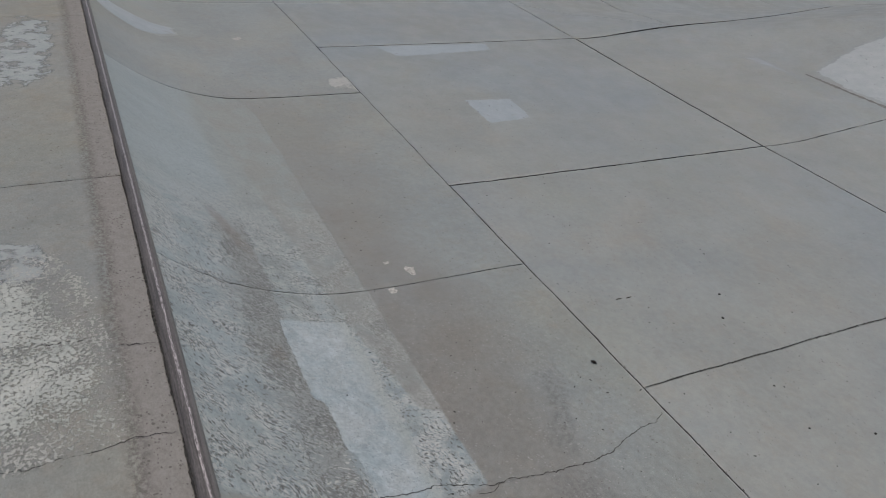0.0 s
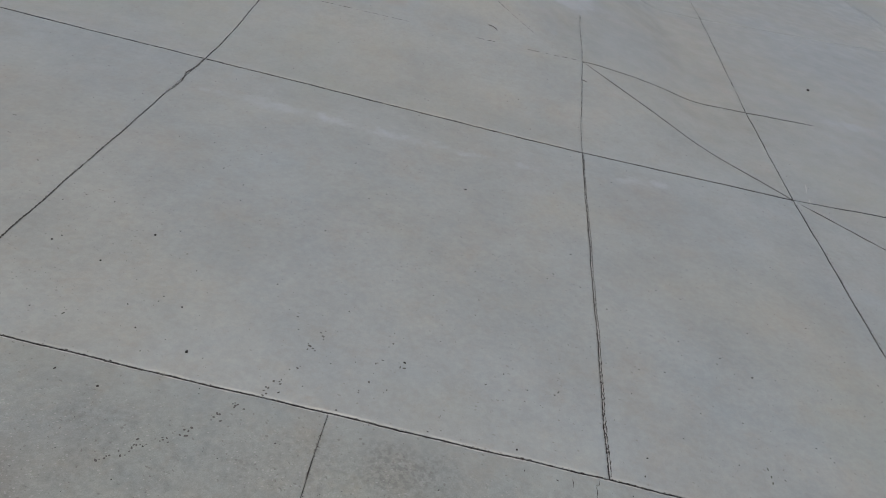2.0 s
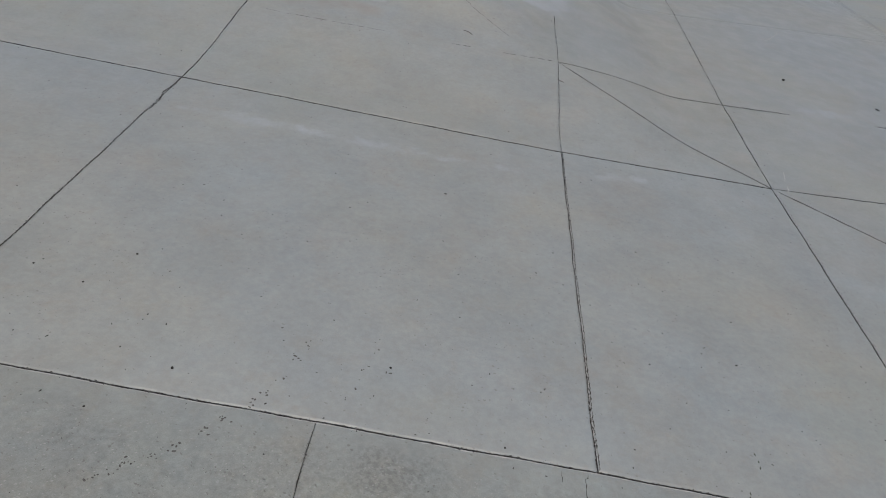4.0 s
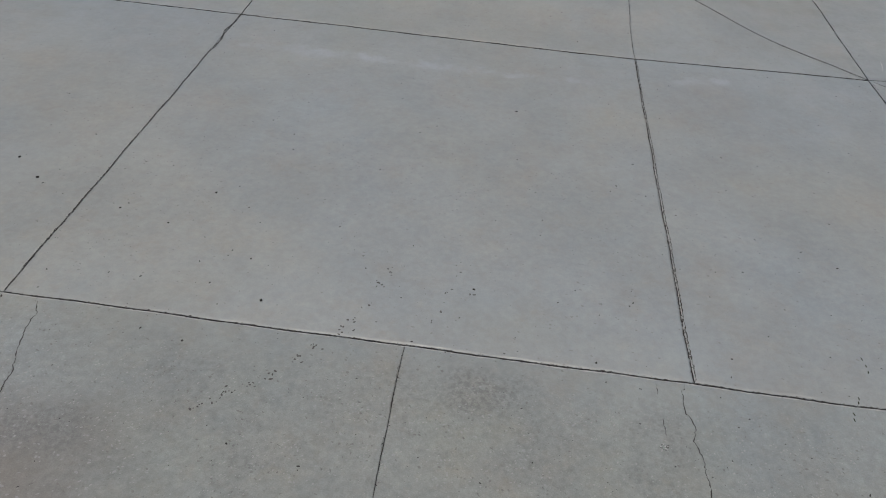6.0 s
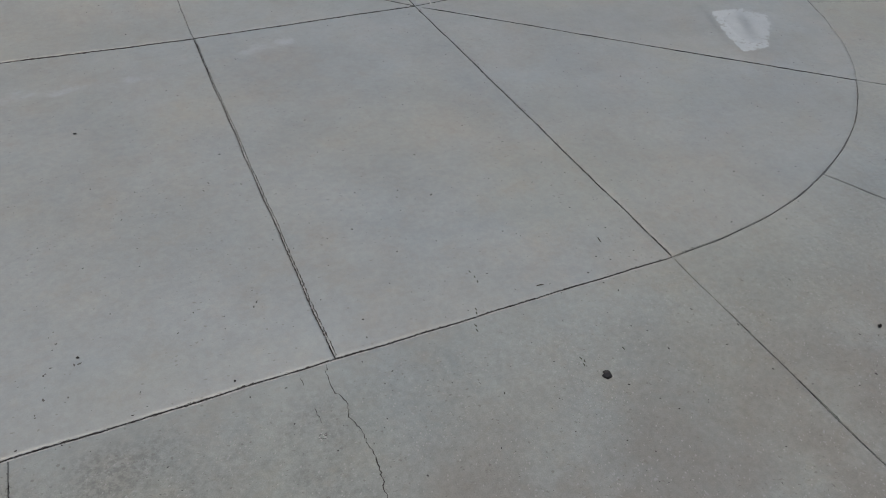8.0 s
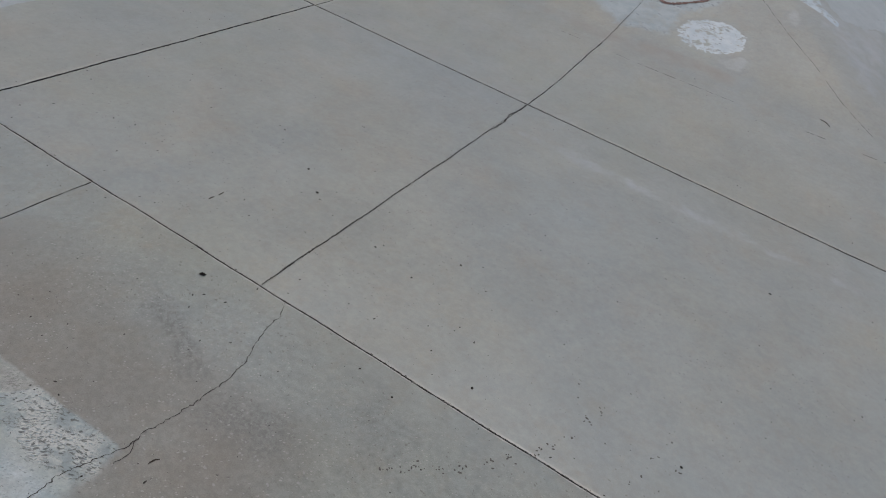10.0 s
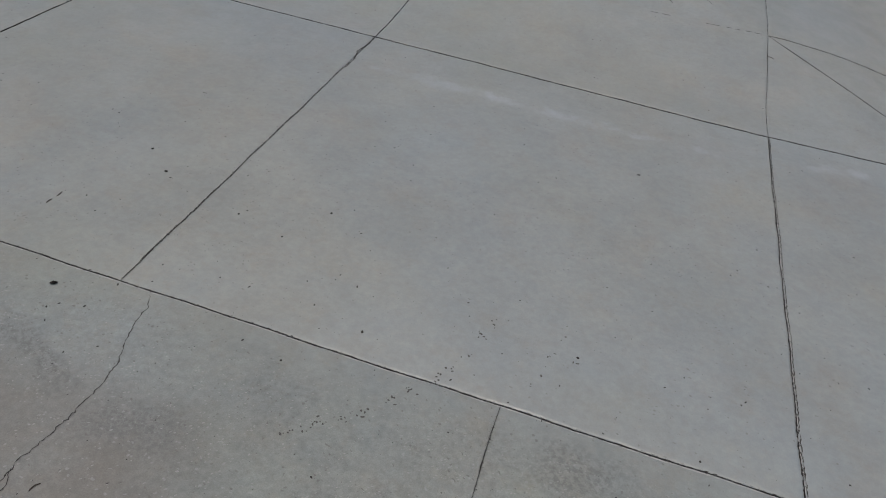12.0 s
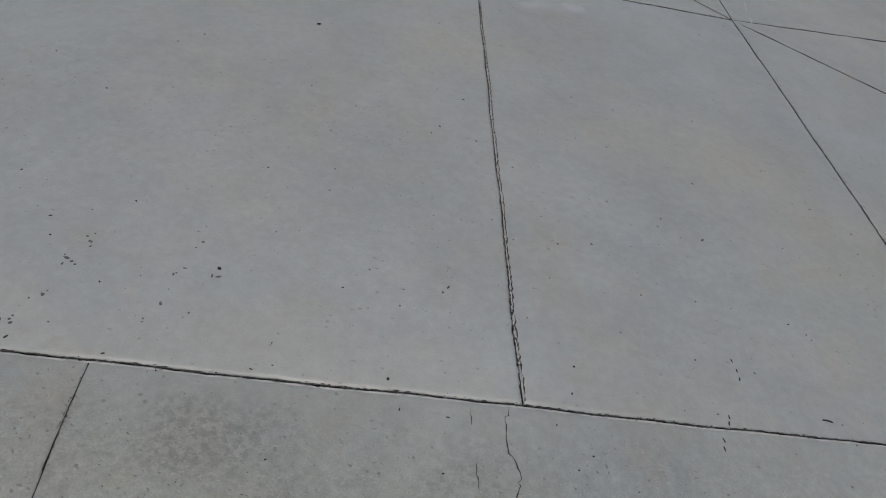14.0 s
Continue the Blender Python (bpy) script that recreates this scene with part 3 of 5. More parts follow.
def height(x, y):
    """The top of the concrete."""
    s = outward(x, y)
    w = np.clip((x + 0.8) / 3.0, 0, 1)
    w = w * w * (3 - 2 * w)          # towards this end the curve starts later and is tighter at the lip
    foot, bend = FOOT + 0.09 * w, CURVE - 0.18 * w
    k = np.clip(np.minimum(s, LIP) - foot, 0, None) * (1 + 0.0756 * w)
    edge = bend - np.sqrt(bend * bend - k * k) + (1 - w) * ramp_up(np.clip(s, 0, LIP), 0.40, 0.30, 0.030)
    edge = np.where(s > LIP + 0.02, DECK, edge)
    a, b = y - 2.68, (CORNER_X - np.abs(x - MID)) * 1.27 - 0.47
    h = np.clip(0.5 + 0.5 * (b - a) / 0.25, 0, 1)
    d = b + (a - b) * h - 0.25 * h * (1 - h)
    d = d + 0.35 * np.clip(a - b, 0, 2.5) * np.clip(b + 0.2, 0, 1)      # the flank climbs a little along its length
    uneven = 0.0022 * np.sin(x * 1.9 + 1.0) * np.sin(y * 1.6 + x * 0.7)
    return edge + bank(d, x) + uneven


def wander(x, y):
    """Joints struck by hand are never quite straight."""
    dx = 0.0016 * np.sin(y * 7.1 + x * 2.3) + 0.0012 * np.sin(y * 17.7 + x * 5.0 + 1.0)
    dy = 0.0016 * np.sin(x * 6.3 + y * 1.9 + 2.0) + 0.0012 * np.sin(x * 19.3 + y * 4.1)
    return x + dx, y + dy


def mesh_of(name, verts, faces, mat, uv=None, smooth=True):
    me = bpy.data.meshes.new(name)
    me.from_pydata(verts, [], faces)
    me.materials.append(mat)
    if smooth:
        me.polygons.foreach_set("use_smooth", [True] * len(me.polygons))
    if uv is not None:
        layer = me.uv_layers.new(name="UVMap")
        loops = np.empty(len(me.loops), dtype=np.int32)
        me.loops.foreach_get("vertex_index", loops)
        layer.data.foreach_set("uv", np.asarray(uv, dtype=np.float32)[loops].ravel())
    me.update()
    return me


def part(name, me, parent, label=""):
    ob = new(name, me)
    ob.parent = parent
    return tagged(ob, label=label)


def grid_faces(nu, nv):
    i, j = np.meshgrid(np.arange(nu - 1), np.arange(nv - 1), indexing="ij")
    a = (i * nv + j).ravel()
    return np.stack([a, a + nv, a + nv + 1, a + 1], 1).tolist()


def straight(p, q):
    p, q = np.array(p, float), np.array(q, float)
    return lambda t: p + np.outer(t, q - p)


def arc(a0, a1, r=RADIUS, side=1):
    """Part of the rounded corner, in degrees; side -1 is its mirror image."""
    def at(t):
        a = np.radians(a0 + (a1 - a0) * t)
        return np.stack([MID + side * (CORNER_X + r * np.cos(a)), CORNER_Y + r * np.sin(a)], 1)
    return at


def coons(low, high, left, right):
    """A plan patch between four border curves."""
    def at(u, v):
        c0, c1, d0, d1 = low(u), high(u), left(v), right(v)
        p00, p10, p01, p11 = c0[:1], low(np.ones(1)), c1[:1], high(np.ones(1))
        uu, vv = u[:, None], v[:, None]
        return (1 - vv) * c0 + vv * c1 + (1 - uu) * d0 + uu * d1 - ((1 - uu) * (1 - vv) * p00 + uu * (1 - vv) * p10 + (1 - uu) * vv * p01 + uu * vv * p11)
    return at


rough_edge = np.random.RandomState(4)


def border(n, gap, chip):
    """Half the joint's width along a border, with small breaks in the arris."""
    g = gap / 2 + min(gap * 0.34, 0.0016) * rough_edge.randn(n)
    soft = np.convolve(rough_edge.rand(n + 8), np.ones(5) / 5, "same")[4:4 + n]
    breaks = np.clip(soft - 0.69, 0, None) * chip * 0.045
    return np.clip(g, min(0.0006, gap), None) + np.minimum(breaks, 0.0022) * (rough_edge.rand(n) > 0.4) * (gap > 0)


def slab(name, at, parent, mat, gaps, step=0.03, chip=1.0, uv_of=None, bevel=0.004, fine_v=None, fade=0.0):
    """One concrete slab with its own eased and chipped edges; at(u, v) gives the plan. gaps: joint widths at u=0, u=1, v=0, v=1."""
    ends = np.array([0.0, 1.0])
    lu = max(np.linalg.norm(np.diff(at(ends, np.array([w, w])), axis=0)) for w in (0.0, 0.5, 1.0))
    lv = max(np.linalg.norm(np.diff(at(np.array([w, w]), ends), axis=0)) for w in (0.0, 0.5, 1.0))
    nu, nv = max(4, int(lu / step)), max(4, int(lv / (fine_v or step)))
    eu, ev = bevel / lu, bevel / lv
    us = np.concatenate([[0, 0], np.linspace(eu, 1 - eu, nu), [1, 1]])
    vs = np.concatenate([[0, 0], np.linspace(ev, 1 - ev, nv), [1, 1]])
    ease = -0.0025 * bevel / 0.004
    du = np.concatenate([[-0.03, ease], np.zeros(nu), [ease, -0.03]])
    dv = np.concatenate([[-0.03, ease], np.zeros(nv), [ease, -0.03]])
    lu_at = np.maximum(np.linalg.norm(at(np.ones(len(vs)), vs) - at(np.zeros(len(vs)), vs), axis=1), 0.06 * lu)
    lv_at = np.maximum(np.linalg.norm(at(us, np.ones(len(us))) - at(us, np.zeros(len(us))), axis=1), 0.06 * lv)
    g0, g1 = border(len(vs), gaps[0], chip) / lu_at, border(len(vs), gaps[1], chip) / lu_at
    if fade:
        closing = np.clip((0.97 - vs) / (0.97 - fade), 0.12, 1)
        g0, g1 = g0 * closing, g1 * closing
    h0, h1 = border(len(us), gaps[2], chip) / lv_at, border(len(us), gaps[3], chip) / lv_at
    U = g0[None, :] + us[:, None] * (1 - g0 - g1)[None, :]
    V = h0[:, None] + vs[None, :] * (1 - h0 - h1)[:, None]
    p = at(U.ravel(), V.ravel())
    s_uv = None
    if uv_of is not None:
        s_uv = uv_of(p)
    x, y = wander(p[:, 0], p[:, 1])
    z = height(p[:, 0], p[:, 1]) + np.minimum(du[:, None], dv[None, :]).ravel()
    verts = np.stack([x, y, z], 1)
    faces = grid_faces(len(us), len(vs))
    # keep the top facing up
    a, b, c = verts[faces[len(faces) // 2][0]], verts[faces[len(faces) // 2][1]], verts[faces[len(faces) // 2][3]]
    if np.cross(b - a, c - a)[2] < 0:
        faces = [f[::-1] for f in faces]
    me = mesh_of(name, verts.tolist(), faces, mat, s_uv if s_uv is not None else p)
    me.materials.append(MAT_BED)
    iu, iv = np.meshgrid(np.arange(len(us) - 1), np.arange(len(vs) - 1), indexing="ij")
    wall = (iu == 0) | (iu == len(us) - 2) | (iv == 0) | (iv == len(vs) - 2)
    me.polygons.foreach_set("material_index", wall.ravel().astype(np.int32))
    me.polygons.foreach_set("use_smooth", (~wall).ravel())
    return part("slab", me, parent)


def side_uv(p):
    """Metres along the edge (as x on the straight run, arc length round the corner) and metres outward."""
    x, y = p[:, 0], p[:, 1]
    half = np.abs(x - MID)
    ang = np.arctan2(y - CORNER_Y, half - CORNER_X)
    along = np.where(half <= CORNER_X, half, np.where(y < CORNER_Y, CORNER_X + (ang + np.pi / 2) * RADIUS, CORNER_X + np.pi / 2 * RADIUS + y - CORNER_Y))
    along = np.where(x < MID, MID - along, MID + along)
    return np.stack([along, outward(x, y)], 1)


def setting(name, label, category):
    ob = new(name)
    return tagged(ob, label, category, kind="structure")


floor = setting("floor", "flat grey trowelled concrete skatepark floor cut by dark joints", "floor")
transition = setting("transition", "curved concrete quarter-pipe edge with worn grey-blue paint", "ramp")
hip_bank = setting("bank", "sloping grey concrete hip bank with painted lower face", "bank")
deck = setting("deck", "upper concrete deck behind the steel coping", "deck")

W, T, R = 0.0026, 0.0034, 0.0085     # near, thin and open joints
J_X, B_X, A_X, N_X = 2.57, 1.045, -1.50, -3.341
J_M, B_M = 2 * MID - J_X, 2 * MID - B_X
MITRE = -45.5                   # the joint that halves the rounded end
HUB_X, HUB_Y = 2.553, 2.73      # where the joints of the rounded end meet
LEFT_Y, ROW1_LEFT = 2.84, 2.78    # the first row bends a little at its far end
ROW1, ROW2, ROW3, FAR = 2.65, 4.055, 6.75, 20.0


def quad(a, b, c, d):
    """Plan patch with straight borders: a to b is u, a to d is v."""
    return coons(straight(a, b), straight(d, c), straight(a, d), straight(b, c))


# the flat between the near edge and the bank
slab("floor_slab", quad((A_X, 0), (1.04, 0), (B_X + 0.02, ROW1), (A_X, ROW1)), floor, MAT_SLAB, (0.0034, 0.0095, W, R), 0.012)
slab("floor_slab", quad((1.04, 0), (J_X, 0), (HUB_X, HUB_Y), (B_X + 0.02, ROW1)), floor, MAT_SLAB, (0.0095, T, W, R), 0.017)
slab("floor_slab", quad((N_X, 0), (A_X, 0), (A_X, ROW1), (N_X, ROW1)), floor, MAT_SLAB, (0.014, 0.0034, W, 0.0085), 0.016)
slab("floor_slab", quad((B_M, 0), (N_X, 0), (N_X, ROW1), (B_M - 0.02, ROW1_LEFT)), floor, MAT_SLAB, (0.030, 0.020, W, 0.014), 0.03)
slab("floor_slab", quad((J_M, 0), (B_M, 0), (B_M - 0.02, ROW1_LEFT), (2 * MID - HUB_X, LEFT_Y)), floor, MAT_SLAB, (0.007, 0.030, W, 0.007), 0.04)

# rounded ends of the flat
for side, step in ((1, 0.03), (-1, 0.08)):
    flip = (lambda x: x) if side > 0 else (lambda x: 2 * MID - x)
    centre = (flip(HUB_X), HUB_Y if side > 0 else LEFT_Y)
    row_end = (flip(B_X + 0.02), ROW1 if side > 0 else ROW1_LEFT)
    spoke = tuple(arc(MITRE, 0, side=side)(np.zeros(1))[0])
    top = tuple(arc(-0.5, 0, side=side)(np.zeros(1))[0])
    slab("floor_slab", coons(arc(-90, MITRE, side=side), straight(centre, centre), straight((flip(J_X), 0), centre), straight(spoke, centre)), floor, MAT_SLAB, (0.0026, 0.012, 0.0012, 0.0), step)
    slab("floor_slab", coons(arc(MITRE, -0.5, side=side), straight(centre, centre), straight(spoke, centre), straight(top, centre)), floor, MAT_SLAB, (0.012, 0.014, 0.0008, 0.0), step, chip=0.3, bevel=0.0012)
    far_edge = flip(5.98)
    slab("floor_slab", coons(straight(centre, top), straight((flip(2.59), 4.23), (far_edge, 4.80)), straight(centre, (flip(2.59), 4.23)), straight(top, (far_edge, 4.80))), floor, MAT_SLAB, (0.008, 0.006, 0.012, R), step * 1.4)
    slab("floor_slab", quad((flip(2.59), 4.23), (far_edge, 4.80), (far_edge, 8.0), (flip(2.72), 7.05)), floor, MAT_SLAB, (0.008, 0.006, R, R), step * 1.6)
    slab("floor_slab", quad((flip(2.72), 7.05), (far_edge, 8.0), (far_edge, 11.0), (flip(2.78), 9.8)), floor, MAT_SLAB, (T, 0.005, T, T), 0.09)
    slab("floor_slab", quad((flip(2.78), 9.8), (far_edge, 11.0), (far_edge, FAR), (flip(2.9), FAR)), floor, MAT_SLAB, (T, 0.005, T, T), 0.12)
    # foot of the bank's flank: two triangles that meet along the hip, then the flank itself
    d = (flip(B_X + 0.04), ROW2)
    slab("bank_slab", coons(straight(row_end, centre), straight(d, d), straight(row_end, d), straight(centre, d)), hip_bank, MAT_BANK, (0.0024 if side > 0 else 0.004, 0.012 if side > 0 else 0.010, R if side > 0 else 0.006, 0.0), step)
    slab("bank_slab", coons(straight(centre, (flip(2.59), 4.23)), straight(d, d), straight(centre, d), straight((flip(2.59), 4.23), d)), hip_bank, MAT_BANK, (0.012 if side > 0 else 0.010, 0.011 if side > 0 else 0.008, 0.009, 0.0), step)
    slab("bank_slab", quad(d, (flip(2.59), 4.23), (flip(2.72), 7.05), (flip(B_X + 0.04), 6.85)), hip_bank, MAT_BANK, (0.008, 0.009, R, R), step * 1.5)
    slab("bank_slab", quad((flip(B_X + 0.04), 6.85), (flip(2.72), 7.05), (flip(2.78), 9.8), (flip(B_X), 9.7)), hip_bank, MAT_BANK, (0.005, T, T, T), 0.09)
    slab("bank_slab", quad((flip(B_X), 9.7), (flip(2.78), 9.8), (flip(2.9), FAR), (flip(B_X), FAR)), hip_bank, MAT_BANK, (0.005, T, T, T), 0.12)

# front of the bank
def bent(p, q, r):
    """A border of two straight pieces; the parameter runs evenly in y."""
    return lambda t: np.stack([np.interp(p[1] + t * (r[1] - p[1]), (p[1], q[1], r[1]), (p[0], q[0], r[0])), p[1] + t * (r[1] - p[1])], 1)


for x0, x1, step, g0, g1 in ((A_X, B_X + 0.02, 0.03, 0.0052, 0.0024), (N_X, A_X, 0.035, 0.010, 0.0052), (B_M, N_X, 0.05, 0.01, 0.01)):
    x2 = x1 + (0.02 if x1 > 0 else 0)
    y0 = ROW1_LEFT if x0 < N_X - 1 else ROW1
    slab("bank_slab", coons(straight((x0, y0), (x1, ROW1)), straight((x0, ROW3), (x2, ROW3)), straight((x0, y0), (x0, ROW3)), bent((x1, ROW1), (x2, ROW2), (x2, ROW3))), hip_bank, MAT_BANK, (g0, g1, R if x0 > -3 else 0.013, T), step, chip=0.5)
    slab("bank_slab", quad((x0, ROW3), (x1, ROW3), (x1, 9.7), (x0, 9.7)), hip_bank, MAT_BANK, (0.004, 0.004, T, T), 0.09)
    slab("bank_slab", quad((x0, 9.7), (x1, 9.7), (x1, FAR), (x0, FAR)), hip_bank, MAT_BANK, (0.004, 0.004, T, T), 0.12)

# the curved edge: straight run, then the rounded corners
def strip(x0, x1, s0, s1):
    """Plan patch of the straight run between two distances outward."""
    def at(u, v):
        x = x0 + (x1 - x0) * u
        return np.stack([x, -(s0 + (s1 - s0) * v) * splay(x)], 1)
    return at


RUN = (J_X, 0.0, -2.466, -4.93, J_M)
for x1, x0 in zip(RUN, RUN[1:]):
    near = x0 > -3
    slab("transition_slab", strip(x0, x1, 0, LIP), transition, MAT_CORNER if x0 >= 0 else MAT_STRIP, (0.0016 if x0 >= 0 else 0.0026, 0.0016 if x1 > -1 else 0.0026, W, 0.004) if near else (0.013, 0.003 if x1 > -3 else 0.013, W, 0.004), 0.025 if near else 0.04, uv_of=side_uv, fade=0.62)
SPOKES = (-90, -68.4, MITRE, -22.6, -0.5, 0)


def flare(a, r):
    """The joints run out from the hub, not from the arc's own centre: the angle at which one reaches radius r."""
    cx = MID + CORNER_X
    px, py = RADIUS * math.cos(radians(a)), RADIUS * math.sin(radians(a))
    dx, dy = cx + px - HUB_X, CORNER_Y + py - HUB_Y
    n = math.hypot(dx, dy)
    dx, dy = dx / n, dy / n
    b = px * dx + py * dy
    k = -b + math.sqrt(b * b + r * r - RADIUS * RADIUS)
    return math.degrees(math.atan2(py + k * dy, px + k * dx)) if -89 < a < -1 else a


for side in (1, -1):
    share = float(splay(np.float64(9.0 * side)))
    for a0, a1 in zip(SPOKES, SPOKES[1:]):
        rim = RADIUS + LIP * share
        low, high = arc(a0, a1, side=side), arc(flare(a0, rim), flare(a1, rim), rim, side)
        ends = [(tuple(low(np.array([w]))[0]), tuple(high(np.array([w]))[0])) for w in (0.0, 1.0)]
        slab("transition_slab", coons(low, high, straight(*ends[0]), straight(*ends[1])), transition, MAT_CORNER if side > 0 else MAT_STRIP, (0.0012 if a0 < -80 else 0.0036, 0.0036, 0.0012 if a0 < -60 else 0.0008, 0.004), 0.03 if side > 0 and a1 < 0 else 0.08, uv_of=side_uv, chip=1.0 if a0 < -60 else 0.3, bevel=0.004 if a0 < -60 else 0.0012)
    sx = lambda s: MID + side * (CORNER_X + RADIUS + s)
    for y0, y1 in ((CORNER_Y, 6.4), (6.4, 9.4), (9.4, FAR)):
        slab("transition_slab", quad((sx(0), y0), (sx(0), y1), (sx(LIP * share), y1), (sx(LIP * share), y0)), transition, MAT_CORNER if side > 0 else MAT_STRIP, (0.005, 0.005, 0.005, 0.004), 0.09, uv_of=side_uv)


# the deck behind the coping, with a mortar band along the pipe
BAND, BACK = LIP + 0.050, LIP + 0.165
DECK_X = (J_X, -0.4, -3.045, -5.6, J_M)
for x1, x0 in zip(DECK_X, DECK_X[1:]):
    slab("deck_slab", strip(x0, x1, BAND, 4.3), deck, MAT_DECK, (0.004, 0.004, 0.003, 0.004), 0.035, chip=0.3, uv_of=side_uv)
for side in (1, -1):
    share = float(splay(np.float64(9.0 * side)))
    for a0, a1 in ((-90, -60), (-60, -30), (-30, 0)):
        for s0, s1 in ((BAND, BACK), (BACK, 4.3)):
            low, high = arc(a0, a1, RADIUS + s0 * share, side), arc(a0, a1, RADIUS + s1 * share, side)
            ends = [(tuple(low(np.array([w]))[0]), tuple(high(np.array([w]))[0])) for w in (0.0, 1.0)]
            slab("deck_slab", coons(low, high, straight(*ends[0]), straight(*ends[1])), deck, MAT_DECK, (0.005, 0.005, 0.002, 0.003), 0.08, uv_of=side_uv)
    sx = lambda s: MID + side * (CORNER_X + RADIUS + s)
    slab("deck_slab", quad((sx(BACK * share), CORNER_Y), (sx(BACK * share), FAR), (sx(4.3 * share), FAR), (sx(4.3 * share), CORNER_Y)), deck, MAT_DECK, (0.005, 0.005, 0.005, 0.004), 0.2, uv_of=side_uv)
    slab("deck_slab", quad((sx(BAND * share), CORNER_Y), (sx(BAND * share), FAR), (sx(BACK * share), FAR), (sx(BACK * share), CORNER_Y)), deck, MAT_DECK, (0.005, 0.005, 0.005, 0.004), 0.1, uv_of=side_uv)

# dirt that fills the joints: one sheet just under the slabs
gx, gy = np.arange(-15.6, 10.61, 0.1), np.arange(-4.6, FAR + 0.01, 0.1)
X, Y = np.meshgrid(gx, gy, indexing="ij")
s_all = outward(X, Y)
Z = height(X, Y) - 0.011
Z = np.where(np.abs(s_all - LIP) < 0.12, np.minimum(Z, 0.30), Z)
Z = np.where(s_all > LIP, Z - 0.006, Z)
under = s_all.ravel() < 4.2
bed_faces = [f for f in grid_faces(len(gx), len(gy)) if under[f[0]] and under[f[2]]]
bed = new("joint_bed", mesh_of("joint_bed", np.stack([X.ravel(), Y.ravel(), Z.ravel()], 1).tolist(), bed_faces, MAT_BED))
tagged(bed, "dark dirt filling the joints between concrete slabs", "joint filler", kind="structure")

# open ground around, out to the horizon
inner = [(-15.4, -4.5), (10.4, -4.5), (10.4, 19.9), (-15.4, 19.9)]
gv, gf = [], []
for k, (r, z) in enumerate(((0.82, 0.33), (1.0, 0.40), (1.6, 0.37), (4.0, 0.30), (40.0, 0.0), (200.0, 0.0))):
    for x, y in inner:
        gv.append((MID + (x - MID) * r, 7.7 + (y - 7.7) * r, z))
for k in range(5):
    for i in range(4):
        gf.append((4 * k + i, 4 * k + 4 + i, 4 * k + 4 + (i + 1) % 4, 4 * k + (i + 1) % 4))
ground = new("ground", mesh_of("ground", gv, [f[::-1] for f in gf], MAT_GROUND, smooth=False))
tagged(ground, "bare packed earth round the skatepark", "ground", kind="structure")

# ---- steel coping ----
PIPE = 0.031


def coping_path():
    """Along the lip: the corner, the straight run, the other corner."""
    run, pts = LIP + 0.022, []
    for side in (1, -1):
        share = float(splay(np.float64(9.0 * side)))
        edge = CORNER_X + RADIUS + run * share
        corner = [(MID + side * edge, y) for y in (FAR, 9.0, 6.0)]
        for a in np.linspace(0, -90, 40):
            r = RADIUS + run * share
            corner.append((MID + side * (CORNER_X + r * math.cos(radians(a))), CORNER_Y + r * math.sin(radians(a))))
        if side > 0:
            pts += corner + [(x, -run * float(splay(np.float64(x)))) for x in np.linspace(J_X, J_M, 90)[1:-1]]
        else:
            pts += corner[::-1]
    return pts


def tube(path, radius, mat, name, sides=24, z=0.0):
    verts, uv, faces = [], [], []
    run = 0.0
    for i, p in enumerate(path):
        q0, q1 = path[max(i - 1, 0)], path[min(i + 1, len(path) - 1)]
        d = Vector((q1[0] - q0[0], q1[1] - q0[1], 0)).normalized()
        n = Vector((-d.y, d.x, 0))
        if i:
            run += math.dist(p, path[i - 1])
        for k in range(sides + 1):
            a = 2 * math.pi * k / sides
            c = Vector((p[0], p[1], z)) + n * radius * math.cos(a) + Vector((0, 0, radius * math.sin(a)))
            verts.append(tuple(c))
            uv.append((run, k / sides))
    for i in range(len(path) - 1):
        for k in range(sides):
            a = i * (sides + 1) + k
            faces.append((a, a + 1, a + sides + 2, a + sides + 1))
    return mesh_of(name, verts, faces, mat, uv)


coping = new("coping", tube(coping_path(), PIPE, MAT_STEEL, "coping", z=DECK - PIPE + 0.012))
tagged(coping, "brown-grey painted steel coping pipe worn bright along its grind line", "coping", kind="structure")


# ---- painted patches, each a thin film on the concrete ----
def inside(poly, x, y):
    r = np.zeros(x.shape, bool)
    n = len(poly)
    for i in range(n):
        (x0, y0), (x1, y1) = poly[i], poly[(i + 1) % n]
        c = ((y0 > y) != (y1 > y)) & (x < (x1 - x0) * (y - y0) / (y1 - y0 + 1e-12) + x0)
        r ^= c
    return r


def rim_distance(poly, x, y):
    best = np.full(x.shape, 9.0)
    for i in range(len(poly)):
        (x0, y0), (x1, y1) = poly[i], poly[(i + 1) % len(poly)]
        ex, ey = x1 - x0, y1 - y0
        t = np.clip(((x - x0) * ex + (y - y0) * ey) / (ex * ex + ey * ey + 1e-12), 0, 1)
        best = np.minimum(best, np.hypot(x - x0 - t * ex, y - y0 - t * ey))
    return best


